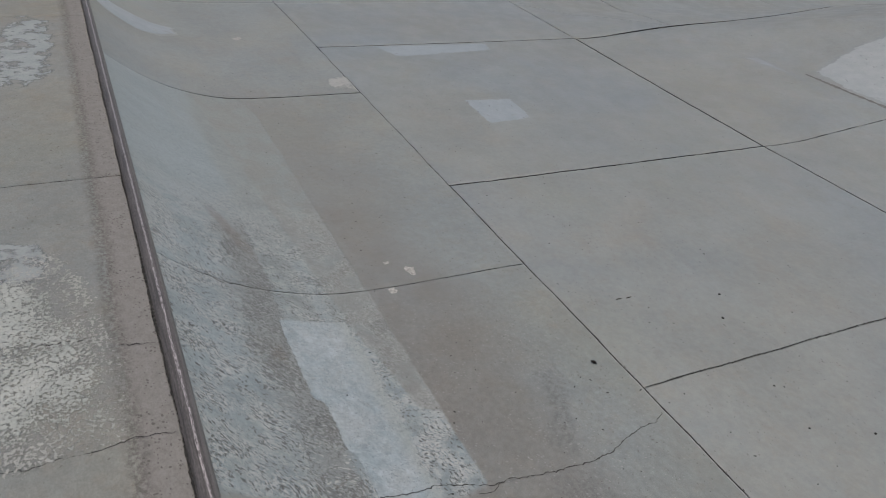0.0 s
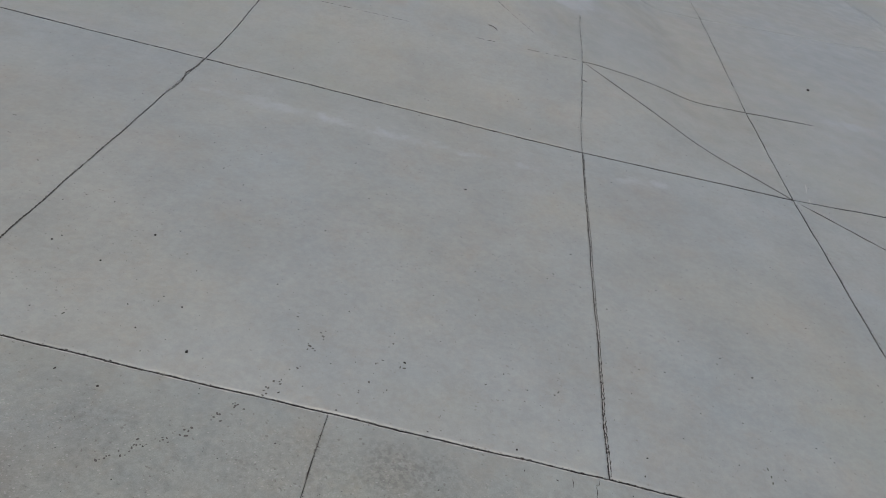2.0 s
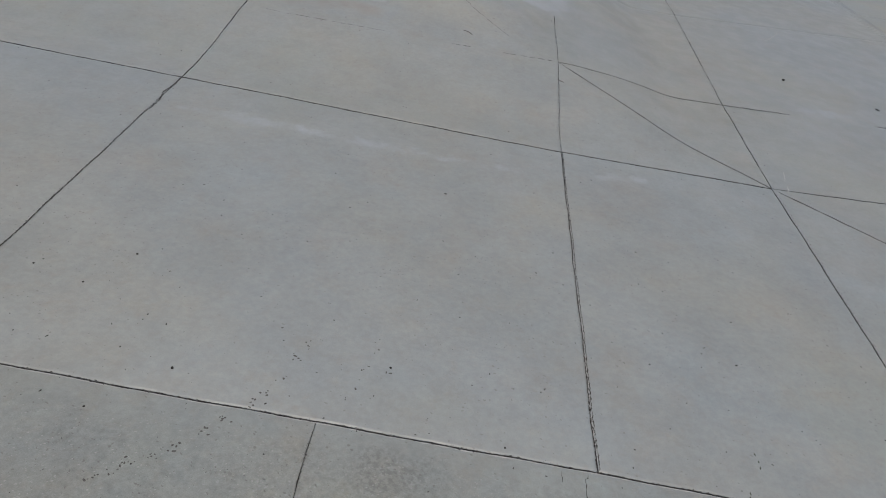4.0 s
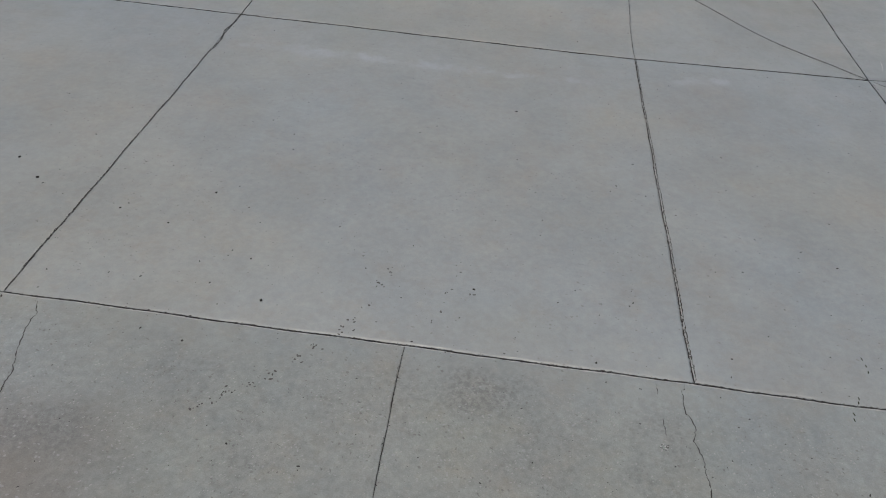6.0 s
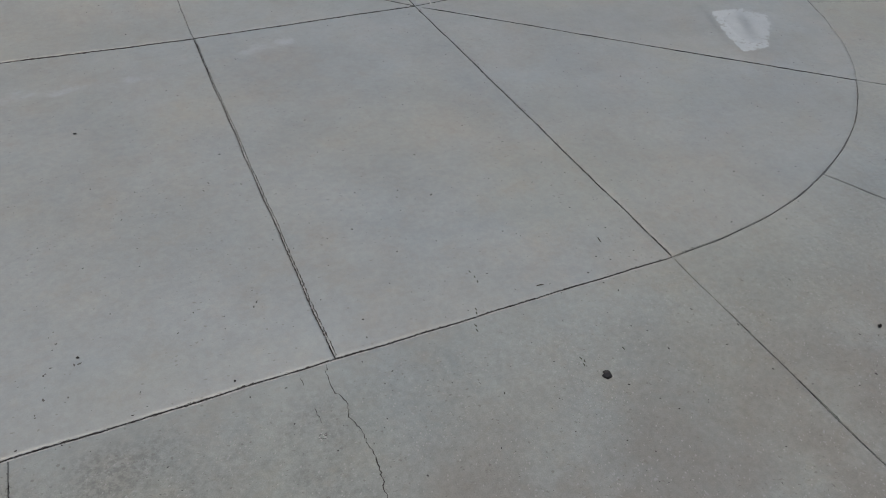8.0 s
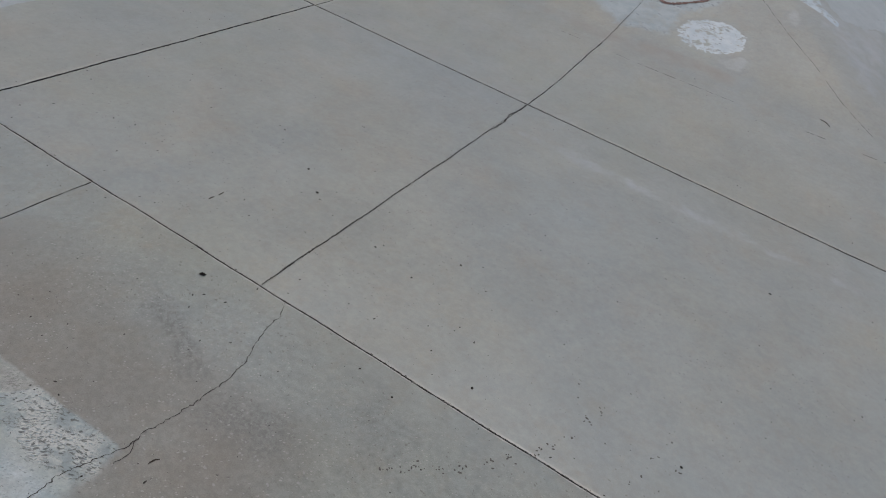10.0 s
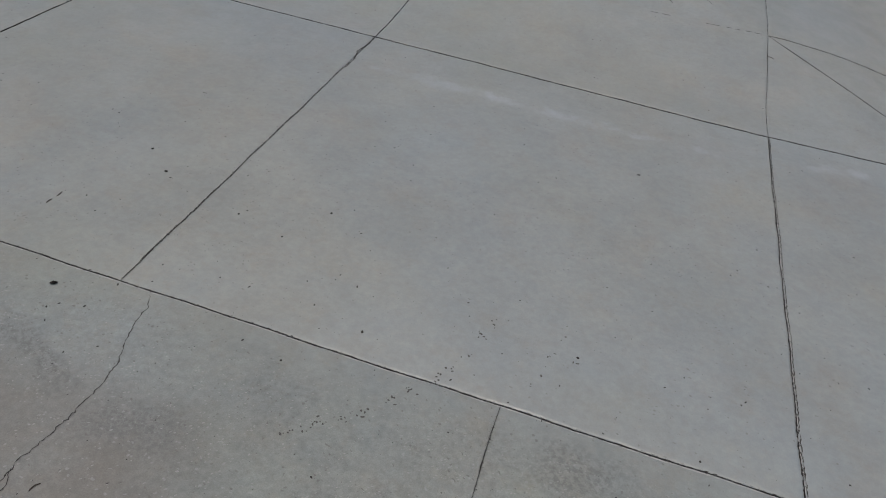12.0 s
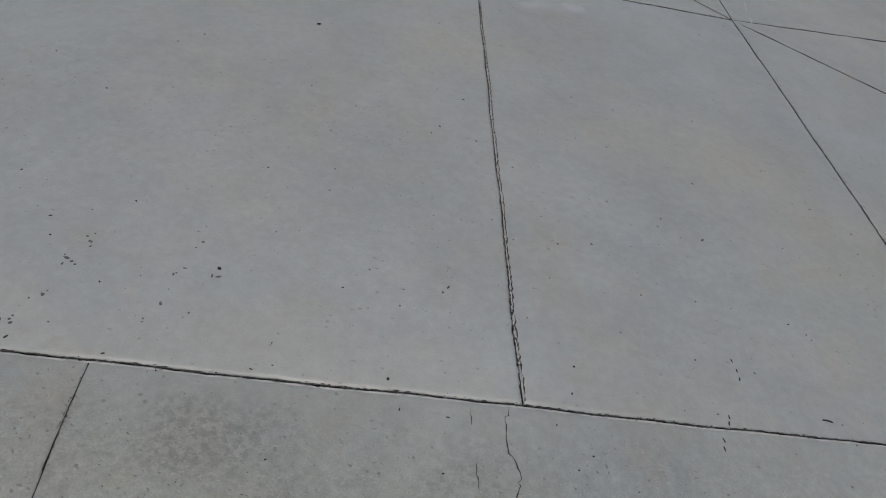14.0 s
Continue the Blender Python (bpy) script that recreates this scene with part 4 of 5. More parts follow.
def film(name, poly, mat, label, category="paint patch", step=0.02, lift=0.0018, rim=0.12):
    """A film of paint draped over the ground inside a plan outline."""
    px, py = [p[0] for p in poly], [p[1] for p in poly]
    xs, ys = np.arange(min(px), max(px) + step, step), np.arange(min(py), max(py) + step, step)
    x, y = np.meshgrid(xs, ys, indexing="ij")
    ok = inside(poly, x, y)
    cells = ok[:-1, :-1] | ok[1:, :-1] | ok[:-1, 1:] | ok[1:, 1:]
    dist = np.where(ok, rim_distance(poly, x, y), 0.0)
    z = height(x, y) + 0.0004 + (lift - 0.0004) * np.clip(dist / 0.05, 0, 1)
    i, j = np.nonzero(cells)
    a = i * len(ys) + j
    quads = np.stack([a, a + len(ys), a + len(ys) + 1, a + 1], 1)
    used, inverse = np.unique(quads, return_inverse=True)
    verts = np.stack([x.ravel(), y.ravel(), z.ravel()], 1)[used]
    uv = np.stack([np.clip(dist.ravel()[used] / rim, 0, 1), np.zeros(len(used))], 1)
    ob = new(name, mesh_of(name, verts.tolist(), inverse.reshape(-1, 4).tolist(), mat, uv))
    return tagged(ob, label, category)


PAINT_WHITE = paint_material("white_paint", (0.375, 0.42, 0.432), (0.43, 0.47, 0.478), 0.60, 22, 0.06, 0.25)
PAINT_BRIGHT = paint_material("bright_white_paint", (0.37, 0.455, 0.52), (0.475, 0.55, 0.60), 0.575, 22, 0.05, 0.95)
PAINT_DECK = paint_material("flaked_cream_paint", (0.385, 0.412, 0.386), (0.475, 0.498, 0.466), 0.560, 92, 0.012, 0.0, 1.25, True, 0.36)
PAINT_STRAY = paint_material("stray_cream_flakes", (0.38, 0.39, 0.37), (0.46, 0.465, 0.44), 0.450, 80, 0.008, 0.0, 0.8, True, 0.60)
PAINT_THIN = paint_material("thin_pale_deck_paint", (0.305, 0.340, 0.345), (0.365, 0.395, 0.395), 0.58, 15, 0.11, 0.0, 0.9, True)
PAINT_MID = paint_material("thin_chalky_paint", (0.345, 0.388, 0.40), (0.395, 0.432, 0.44), 0.68, 24, 0.10)
PAINT_SCUFF = paint_material("cream_scuffs", (0.40, 0.415, 0.40), (0.46, 0.465, 0.445), 0.57, 50, 0.02, 0.0, 0.6, True)
PAINT_PALE = paint_material("pale_blue_paint", (0.300, 0.350, 0.370), (0.350, 0.395, 0.412), 0.68, 16, 0.08, 0.1)
PAINT_BLUE = paint_material("blue_grey_paint", (0.225, 0.295, 0.335), (0.305, 0.365, 0.395), 0.66, 9, 0.22, 0.7)
PAINT_FAINT = paint_material("faint_pale_wash", (0.325, 0.365, 0.385), (0.355, 0.385, 0.40), 0.50, 6, 0.25)
PAINT_GREY = paint_material("pale_grey_paint", (0.335, 0.372, 0.372), (0.395, 0.425, 0.42), 0.74, 18, 0.06, 0.15)


def rounded(cx, cy, rx, ry, turn=0, seed=1, rough=0.12, n=40):
    r = random.Random(seed)
    ph = [(r.random() * 6.28, r.random()) for _ in range(6)]
    pts = []
    for k in range(n):
        a = 2 * math.pi * k / n
        w = 1 + rough * sum(q * math.sin((i + 2) * a + p) for i, (p, q) in enumerate(ph)) / 2
        x, y = rx * w * math.cos(a), ry * w * math.sin(a)
        c, s = math.cos(radians(turn)), math.sin(radians(turn))
        pts.append((cx + x * c - y * s, cy + x * s + y * c))
    return pts


film("paint_patch", [(4.585, 2.07), (4.46, 1.80), (4.41, 1.66), (4.345, 1.457), (4.44, 1.44), (4.62, 1.44), (4.66, 1.54), (4.56, 1.57), (4.54, 1.66), (4.64, 1.92), (4.86, 2.0), (4.88, 2.065)], PAINT_WHITE, "square patch of chalky white paint worn through in the middle", rim=0.035, lift=0.0022)
film("paint_wash", [(4.68, 1.96), (4.90, 2.05), (5.06, 1.90), (4.90, 1.70), (4.70, 1.53), (4.55, 1.54), (4.52, 1.66)], PAINT_MID, "thin worn middle of the white square", "stain", rim=0.08, lift=0.0014)
film("paint_wash", [(4.585, 2.07), (4.46, 1.80), (4.345, 1.457), (4.62, 1.44), (4.78, 1.68), (4.93, 2.05)], PAINT_MID, "thin worn body of the white square", "stain", rim=0.04, lift=0.0014)
film("paint_wash", rounded(1.45, 2.42, 0.27, 0.13, 15, 3), PAINT_FAINT, "faint pale stain beside the joints", "stain", rim=0.12)
film("paint_wash", [(-1.45, 2.10), (-0.9, 2.06), (-0.3, 2.08), (0.35, 2.08), (0.95, 2.12), (0.98, 2.40), (0.3, 2.38), (-0.4, 2.36), (-1.0, 2.40), (-1.45, 2.36)], PAINT_FAINT, "broad pale lime streak along the foot of the apron", "stain", rim=0.20)
film("paint_patch", [(-4.645, 0.727), (-4.609, 1.151), (-4.185, 1.124), (-4.155, 0.713)], PAINT_PALE, "pale blue painted rectangle on the floor", rim=0.04)
film("paint_patch", [(-6.04, 0.49), (-6.03, 1.70), (-5.78, 1.65), (-5.69, 0.625)], PAINT_PALE, "pale blue painted strip on the floor", rim=0.06)
film("paint_patch", [(-5.30, -0.20), (-5.34, 0.05), (-4.94, 0.04), (-4.99, -0.20), (-5.11, -0.23)], PAINT_SCUFF, "cream paint scuffs beside a joint", rim=0.08)
film("paint_patch", [(-2.60, -2.6), (-2.55, -2.0), (-2.2, -1.90), (-1.8, -1.83), (-1.40, -1.83), (-1.36, -2.6)], PAINT_STRAY, "scattered flakes of cream paint on the deck", rim=0.10, step=0.025, lift=0.0012)
film("paint_patch", [(-2.55, -2.6), (-2.43, -2.10), (-2.33, -2.0), (-2.0, -1.92), (-1.76, -1.845), (-1.55, -1.84), (-1.40, -1.88), (-1.48, -2.04), (-1.45, -2.14), (-1.4, -2.6)], PAINT_DECK, "flaked cream paint worn off the deck", rim=0.20, step=0.025)
film("paint_patch", [(-6.85, -1.9), (-6.75, -1.69), (-6.66, -1.46), (-6.58, -1.32), (-6.59, -1.12), (-6.50, -1.16), (-6.41, -1.12), (-6.33, -1.20), (-6.22, -1.31), (-6.18, -1.46), (-6.28, -1.61), (-6.39, -1.75)], PAINT_PALE, "pale painted strip on the curved corner", rim=0.03, lift=0.003)
film("paint_patch", [(-2.62, -2.32), (-2.58, -2.08), (-2.44, -2.05), (-2.28, -2.09), (-2.26, -2.32)], PAINT_THIN, "thin bluish paint remaining on the deck", rim=0.06, step=0.025, lift=0.0010)
film("paint_patch", [(-5.65, -2.34), (-5.7, -2.14), (-5.39, -1.96), (-4.82, -1.97), (-4.31, -2.01), (-4.15, -2.15), (-4.25, -2.45)], PAINT_THIN, "pale worn paint on the deck", rim=0.14)

# ---- the painted lower face of the bank ----
PAINT_DIRT = paint_material("brown_washed_dirt", (0.240, 0.236, 0.210), (0.262, 0.260, 0.234), 0.60, 4, 0.30)
film("dirt_wash", [(-3.2, 4.27), (-2.25, 4.37), (-1.54, 4.36), (-1.04, 4.50), (-0.60, 4.48), (-0.30, 4.42), (-0.36, 4.18), (-1.0, 4.10), (-1.49, 4.06), (-2.03, 4.10), (-3.2, 4.12)], PAINT_DIRT, "brown dirt washed down below the painted bank", "stain", step=0.03, lift=0.0012, rim=0.16)
film("paint_coat", [(-2.40, 4.68), (-2.0, 4.66), (-1.72, 4.55), (-1.56, 4.40), (-1.36, 4.46), (-1.14, 4.53), (-1.02, 4.62), (-1.05, 4.95), (-0.84, 5.25), (-0.82, 5.9), (-1.3, 6.5), (-2.6, 6.6), (-3.0, 5.4)], PAINT_BLUE, "worn blue-grey paint on the foot of the bank", "paint", step=0.03, rim=0.16, lift=0.0020)
film("paint_coat", [(-4.36, 4.33), (-3.92, 4.25), (-3.56, 4.27), (-2.72, 4.36), (-2.45, 4.42), (-2.33, 4.42), (-2.22, 4.55), (-2.16, 4.72), (-2.4, 5.2), (-2.8, 6.4), (-4.6, 6.6), (-4.48, 5.29), (-4.5, 5.02), (-4.45, 4.7)], PAINT_GREY, "pale grey paint on the foot of the bank", "paint", step=0.03, rim=0.04, lift=0.003)
film("paint_patch", [(-1.13, 4.70), (-1.09, 4.95), (-0.93, 5.07), (-0.70, 5.12), (-0.50, 5.01), (-0.46, 4.80), (-0.62, 4.58), (-0.83, 4.53), (-1.01, 4.55)], PAINT_BRIGHT, "oval of worn white paint on the bank", lift=0.0040, rim=0.07, step=0.015)
film("paint_hole", rounded(-0.93, 4.82, 0.06, 0.055, 0, 17), PAINT_FAINT, "bare grey spot worn in the white oval", "stain", lift=0.0052, rim=0.02, step=0.01)
film("paint_wash", [(-0.66, 4.56), (-0.48, 4.77), (-0.38, 4.66), (-0.41, 4.46), (-0.57, 4.42)], PAINT_FAINT, "pale rub-out beside the white oval", "stain", lift=0.0030, rim=0.06)
film("paint_patch", [(-1.2, 6.16), (-0.68, 5.95), (-0.41, 5.85), (0.11, 5.75), (0.10, 5.90), (-0.10, 6.00), (-0.22, 6.22), (-0.45, 6.42), (-0.8, 6.7), (-1.2, 6.9)], PAINT_BRIGHT, "long stroke of white paint on the bank", lift=0.0040, rim=0.02)
film("paint_wash", [(-0.9, 6.8), (-0.40, 6.42), (-0.12, 6.08), (0.10, 5.95), (0.30, 6.10), (0.62, 6.55), (0.72, 6.9), (0.5, 7.2), (0.28, 8.0), (-0.04, 8.6), (-1.2, 8.6)], PAINT_PALE, "pale wash behind the white stroke", "stain", rim=0.12, step=0.04)
film("paint_wash", [(-0.70, 6.05), (-0.32, 5.72), (0.14, 5.12), (0.46, 4.66), (0.85, 4.40), (0.85, 5.80), (0.60, 6.7), (-0.2, 6.72)], PAINT_FAINT, "broad faint pale wash on the flank of the bank", "stain", rim=0.35, step=0.03, lift=0.0016)
film("paint_wash", rounded(-0.27, 5.50, 0.10, 0.17, 20, 14), PAINT_FAINT, "small pale smear of old paint", "stain", rim=0.08)
film("paint_wash", [(0.66, 5.08), (0.70, 5.45), (0.92, 5.75), (1.30, 5.80), (1.35, 5.40), (1.05, 5.10)], PAINT_FAINT, "pale wash across a joint of the bank", "stain", rim=0.12)
film("paint_patch", [(-0.72, 4.40), (-0.42, 4.48), (-0.40, 4.64), (-0.68, 4.58)], PAINT_FAINT, "thin pale skin of paint on the bank", rim=0.1, lift=0.0026)
film("paint_wash", rounded(3.6, 4.55, 0.5, 0.3, 10, 15), PAINT_FAINT, "faint pale stain on the floor", "stain", rim=0.3)
film("paint_patch", [(4.24, 4.70), (4.50, 4.76), (4.72, 4.82), (4.82, 4.60), (4.52, 4.48), (4.40, 4.60)], PAINT_PALE, "pale smear on the far floor", rim=0.08)
film("paint_wash", [(-5.0, 4.0), (-4.4, 4.07), (-3.77, 3.92), (-3.7, 3.99), (-4.5, 4.15), (-4.9, 4.18)], PAINT_FAINT, "pale streak along the apron of the bank", "stain", rim=0.06)


# ---- ribbons that lie on the ground: cracks, brush strokes, scrapes ----
def ribbon(name, pts, width, mat, label, category, kind="", lift=0.0016, jag=0.0, seed=1, step=0.02, ragged=0.35, parent=None):
    """A thin uneven strip draped along a plan line."""
    r = random.Random(seed)
    line = []
    for (x0, y0), (x1, y1) in zip(pts, pts[1:]):
        n = max(1, int(math.hypot(x1 - x0, y1 - y0) / step))
        line += [(x0 + (x1 - x0) * k / n, y0 + (y1 - y0) * k / n) for k in range(n)]
    line.append(pts[-1])
    if jag:
        line = [(x + r.uniform(-jag, jag), y + r.uniform(-jag, jag)) for x, y in line]
    verts, faces = [], []
    for i, (x, y) in enumerate(line):
        a, b = line[max(i - 1, 0)], line[min(i + 1, len(line) - 1)]
        d = math.hypot(b[0] - a[0], b[1] - a[1]) or 1
        nx, ny = -(b[1] - a[1]) / d, (b[0] - a[0]) / d
        w = width / 2 * (1 + r.uniform(-ragged, ragged)) * min(1, 0.35 + min(i, len(line) - 1 - i) * 0.25)
        for k in (-1, 1):
            px, py = x + nx * w * k, y + ny * w * k
            verts.append((px, py, float(height(np.float64(px), np.float64(py))) + lift))
    for i in range(len(line) - 1):
        faces.append((2 * i, 2 * i + 2, 2 * i + 3, 2 * i + 1))
    me = mesh_of(name, verts, faces, mat)
    if parent is not None:
        return part(name, me, parent, label)
    return tagged(new(name, me), label, category, kind=kind)


def crack(pts, width, label, seed, jag=0.0046):
    return ribbon("crack", pts, width, MAT_CRACK, label, "crack", "structure", 0.0012, jag, seed, 0.010, 0.80)


crack([(-1.366, -0.01), (-1.328, -0.08), (-1.319, -0.18), (-1.297, -0.257), (-1.264, -0.335), (-1.25, -0.46), (-1.257, -0.59), (-1.27, -0.69), (-1.282, -0.76), (-1.277, -0.83), (-1.31, -0.93), (-1.333, -1.02), (-1.317, -1.09), (-1.315, -1.23), (-1.30, -1.34)], 0.0026, "thin meandering crack across the edge slab", 2)
crack([(-1.281, -0.79), (-1.255, -0.85), (-1.262, -0.90)], 0.0020, "short branch of the crack in the edge slab", 22)
crack([(1.003, -0.01), (0.985, -0.06), (0.985, -0.125), (1.012, -0.189), (0.998, -0.249), (1.018, -0.32), (1.024, -0.433), (1.019, -0.50), (1.005, -0.534), (1.01, -0.60), (0.996, -0.65), (1.0, -0.75)], 0.0026, "thin jagged crack running from a joint", 3)
crack([(1.604, -0.96), (1.609, -1.05), (1.63, -1.13)], 0.0008, "hairline crack in the edge slab", 23, 0.003)
crack([(0.90, -0.02), (0.90, -0.07)], 0.002, "hairline crack beside a joint", 4, 0.002)
crack([(0.905, -0.17), (0.91, -0.25)], 0.002, "hairline crack in the edge slab", 5, 0.002)
crack([(-2.466, -1.40), (-2.455, -1.46), (-2.447, -1.50), (-2.462, -1.54), (-2.50, -1.60)], 0.005, "broken joint mouth near the coping", 6, 0.006)
crack([(-2.30, -1.12), (-2.45, -1.30), (-2.62, -1.48)], 0.0014, "long diagonal crack in the worn paint", 7)
crack([(-1.95, -2.12), (-1.93, -1.98)], 0.004, "short crack in the deck", 8)
crack([(-1.88, -1.90), (-1.86, -1.80)], 0.004, "short crack in the mortar band", 9)
crack([(-1.47, -2.22), (-1.456, -2.144), (-1.465, -2.08), (-1.46, -2.0), (-1.478, -1.89), (-1.463, -1.79)], 0.0020, "jagged crack across the deck", 10)


def dashed(pts, width, label, seed, fill):
    """A joint that shows only in pieces: one mesh of short uneven strips along a plan line."""
    r = random.Random(seed)
    verts, faces = [], []
    for (x0, y0), (x1, y1) in zip(pts, pts[1:]):
        n = math.hypot(x1 - x0, y1 - y0)
        dx, dy = (x1 - x0) / n, (y1 - y0) / n
        t = 0.0
        while t < n:
            length = min(r.uniform(0.02, 0.16), n - t)
            if r.random() < fill:
                base, m = len(verts), max(2, int(length / 0.012))
                off = r.uniform(-0.003, 0.003)
                for k in range(m + 1):
                    w = width / 2 * r.uniform(0.35, 1.2) * (0.4 if k in (0, m) else 1)
                    for q in (-1, 1):
                        x = x0 + dx * (t + length * k / m) - dy * (off + q * w)
                        y = y0 + dy * (t + length * k / m) + dx * (off + q * w)
                        verts.append((x, y, float(height(np.float64(x), np.float64(y))) + 0.0012))
                faces += [(base + 2 * k, base + 2 * k + 2, base + 2 * k + 3, base + 2 * k + 1) for k in range(m)]
            t += length + r.uniform(0.005, 0.05)
    return tagged(new("joint_line", mesh_of("joint_line", verts, faces, MAT_CRACK)), label, "joint", kind="structure")


dashed([(0.66, 4.33), (0.40, 4.59), (0.07, 4.95), (-0.29, 5.29), (-0.64, 5.66), (-0.85, 5.87), (-1.5, 6.5)], 0.0050, "faint broken joint along the hip of the bank", 11, 0.95)
ribbon("joint_line", [(-1.50, 4.05), (-1.505, 4.5), (-1.495, 4.9), (-1.50, 5.3)], 0.0042, MAT_CRACK, "dark joint running up through the painted bank", "joint", "structure", 0.0052, 0.003, 57, 0.02, 0.5)
ribbon("joint_line", [(2.57, -0.35), (2.572, -0.8), (2.57, -1.2), (2.572, -1.70)], 0.0022, MAT_CRACK, "dark joint running up the curved edge", "joint", "structure", 0.0014, 0.0020, 58, 0.009, 0.85)
for k, ang in enumerate((-68.4, MITRE)):
    ray = [(MID + CORNER_X + (RADIUS + q) * math.cos(radians(flare(ang, RADIUS + q))), CORNER_Y + (RADIUS + q) * math.sin(radians(flare(ang, RADIUS + q)))) for q in (0.03, 0.5, 1.0, 1.3, 1.5, 1.62)]
    ribbon("joint_line", ray, 0.0030, MAT_CRACK, "dark joint running up the curved corner", "joint", "structure", 0.0014, 0.0012, 59 + k, 0.02, 0.5)
dashed([(-1.96, 3.97), (-1.5, 3.97)], 0.004, "faint broken joint below the dirt wash", 12, 0.45)
dashed([(-1.43, 3.97), (-1.15, 3.96)], 0.0036, "hairline remains of a filled joint", 13, 0.4)
dashed([(-1.15, 3.96), (-0.52, 3.985)], 0.0075, "dark open stretch of a filled joint", 14, 0.97)
dashed([(-0.50, 3.985), (0.16, 4.0)], 0.0036, "hairline remains of a filled joint", 15, 0.35)
dashed([(0.20, 4.0), (0.38, 4.005)], 0.0075, "dark open stretch of a filled joint", 16, 0.9)
dashed([(0.38, 4.005), (0.82, 4.025)], 0.006, "broken stretch of a filled joint", 17, 0.6)
dashed([(0.84, 4.025), (1.08, 4.05)], 0.0075, "dark open stretch of a filled joint", 18, 0.97)
dashed([(-1.2, 6.13), (-0.68, 5.92), (-0.41, 5.82), (0.12, 5.72), (0.58, 5.80), (0.8, 5.90), (1.10, 6.15)], 0.006, "faint broken joint across the upper bank", 19, 0.55)
crack([(-1.50, 2.64), (-1.492, 2.55), (-1.50, 2.45), (-1.518, 2.40), (-1.498, 2.33), (-1.482, 2.26), (-1.49, 2.18), (-1.498, 2.08)], 0.006, "broken wandering edge of a joint", 12, 0.008)

MAT_FOOT = plain("dark_washed_dirt", (0.195, 0.192, 0.180), 0.9, 14, 0.25)
ribbon("dirt_line", [(-4.36, 4.215), (-3.9, 4.21), (-3.5, 4.215), (-2.9, 4.25)], 0.035, MAT_FOOT, "dark line of washed dirt at the foot of the painted bank", "dirt line", "structure", 0.0012, 0.003, 55, 0.03, 0.6)
MAT_SEAL_LIT_EDGE = plain("pale_sealant_and_lit_edge", (0.40, 0.405, 0.40), 0.7, 40, 0.15)
# pale ribbon on the long joint: sealant, and the lit slab edge as colour
pale_x = np.linspace(-5.6, 2.5, 160)
pale_line = [tuple(float(c) for c in wander(np.float64(x), np.float64(-0.0075))) for x in pale_x]
ribbon("pale_joint_line", pale_line, 0.0034, MAT_SEAL_LIT_EDGE, "pale line of sealant and painted edge highlight along the long joint", "sealant", "structure", 0.0006, 0, 50, 0.012, 0.95)
seal_y = np.linspace(0.02, 2.2, 60)
pale_line = [tuple(float(c) for c in wander(np.float64(1.04 + 0.0094 * y), np.float64(y))) for y in seal_y]
ribbon("pale_joint_line", pale_line, 0.0052, MAT_SEAL_LIT_EDGE, "pale strip of sealant between two slabs", "sealant", "structure", -0.0012, 0, 51, 0.05, 0.5)


def joint_chips(name, lines, count, seed):
    """Small breaks and dirt streaks that follow the joints."""
    r = random.Random(seed)
    verts, faces = [], []
    lengths = [math.dist(p, q) for p, q in lines]
    for _ in range(count):
        (x0, y0), (x1, y1) = r.choices(lines, lengths)[0]
        n = math.hypot(x1 - x0, y1 - y0)
        dx, dy = (x1 - x0) / n, (y1 - y0) / n
        t = r.random() * n
        off = r.choice((-1, 1)) * r.uniform(0.0012, 0.0058)
        length, wide = r.uniform(0.003, 0.013), 0.0005 + 0.0026 * r.random() ** 4
        base = len(verts)
        for k in range(5):
            u = k / 4
            w = wide * math.sin(math.pi * (0.12 + 0.76 * u)) * r.uniform(0.6, 1.3)
            for q in (-1, 1):
                x, y = x0 + dx * (t + length * u) - dy * (off + q * w), y0 + dy * (t + length * u) + dx * (off + q * w)
                x, y = (float(c) for c in wander(np.float64(x), np.float64(y)))
                verts.append((x, y, float(height(np.float64(x), np.float64(y))) + 0.0008))
        faces += [(base + 2 * k, base + 2 * k + 2, base + 2 * k + 3, base + 2 * k + 1) for k in range(4)]
    ob = new(name, mesh_of(name, verts, faces, MAT_CRACK))
    return tagged(ob, "small dark chips broken out along the slab joints", "chips", kind="stuff")


arc_pts = [tuple(p) for p in arc(-90, -10)(np.linspace(0, 1, 14))]
chip_lines = [((-4.0, 0), (J_X, 0)), ((1.04, 0), (1.065, 2.65)), ((1.04, 0), (1.065, 2.65)), ((1.04, 0), (1.065, 2.65)), ((A_X, 0), (A_X, 2.66)), ((A_X, 0), (A_X, 2.66)), ((J_X, 0), (J_X, 2.7)), ((0.0, 0.0), (0.0, -0.8))] + list(zip(arc_pts, arc_pts[1:]))
joint_chips("joint_chips", chip_lines, 1700, 9)


def ragged(p, q, width, seed, label, jag=0.0014, spread=0.0):
    """The dark broken arris of a joint, drawn along a plan line."""
    n = max(2, int(math.dist(p, q) / 0.009))
    dx, dy = (q[0] - p[0]) / math.dist(p, q), (q[1] - p[1]) / math.dist(p, q)
    line = [tuple(float(c) for c in wander(np.float64(p[0] + (q[0] - p[0]) * k / n - dy * spread), np.float64(p[1] + (q[1] - p[1]) * k / n + dx * spread))) for k in range(n + 1)]
    ribbon("joint_line", line, width, MAT_CRACK, label, "joint", "structure", 0.0009, jag, seed, 1.0, 0.9)


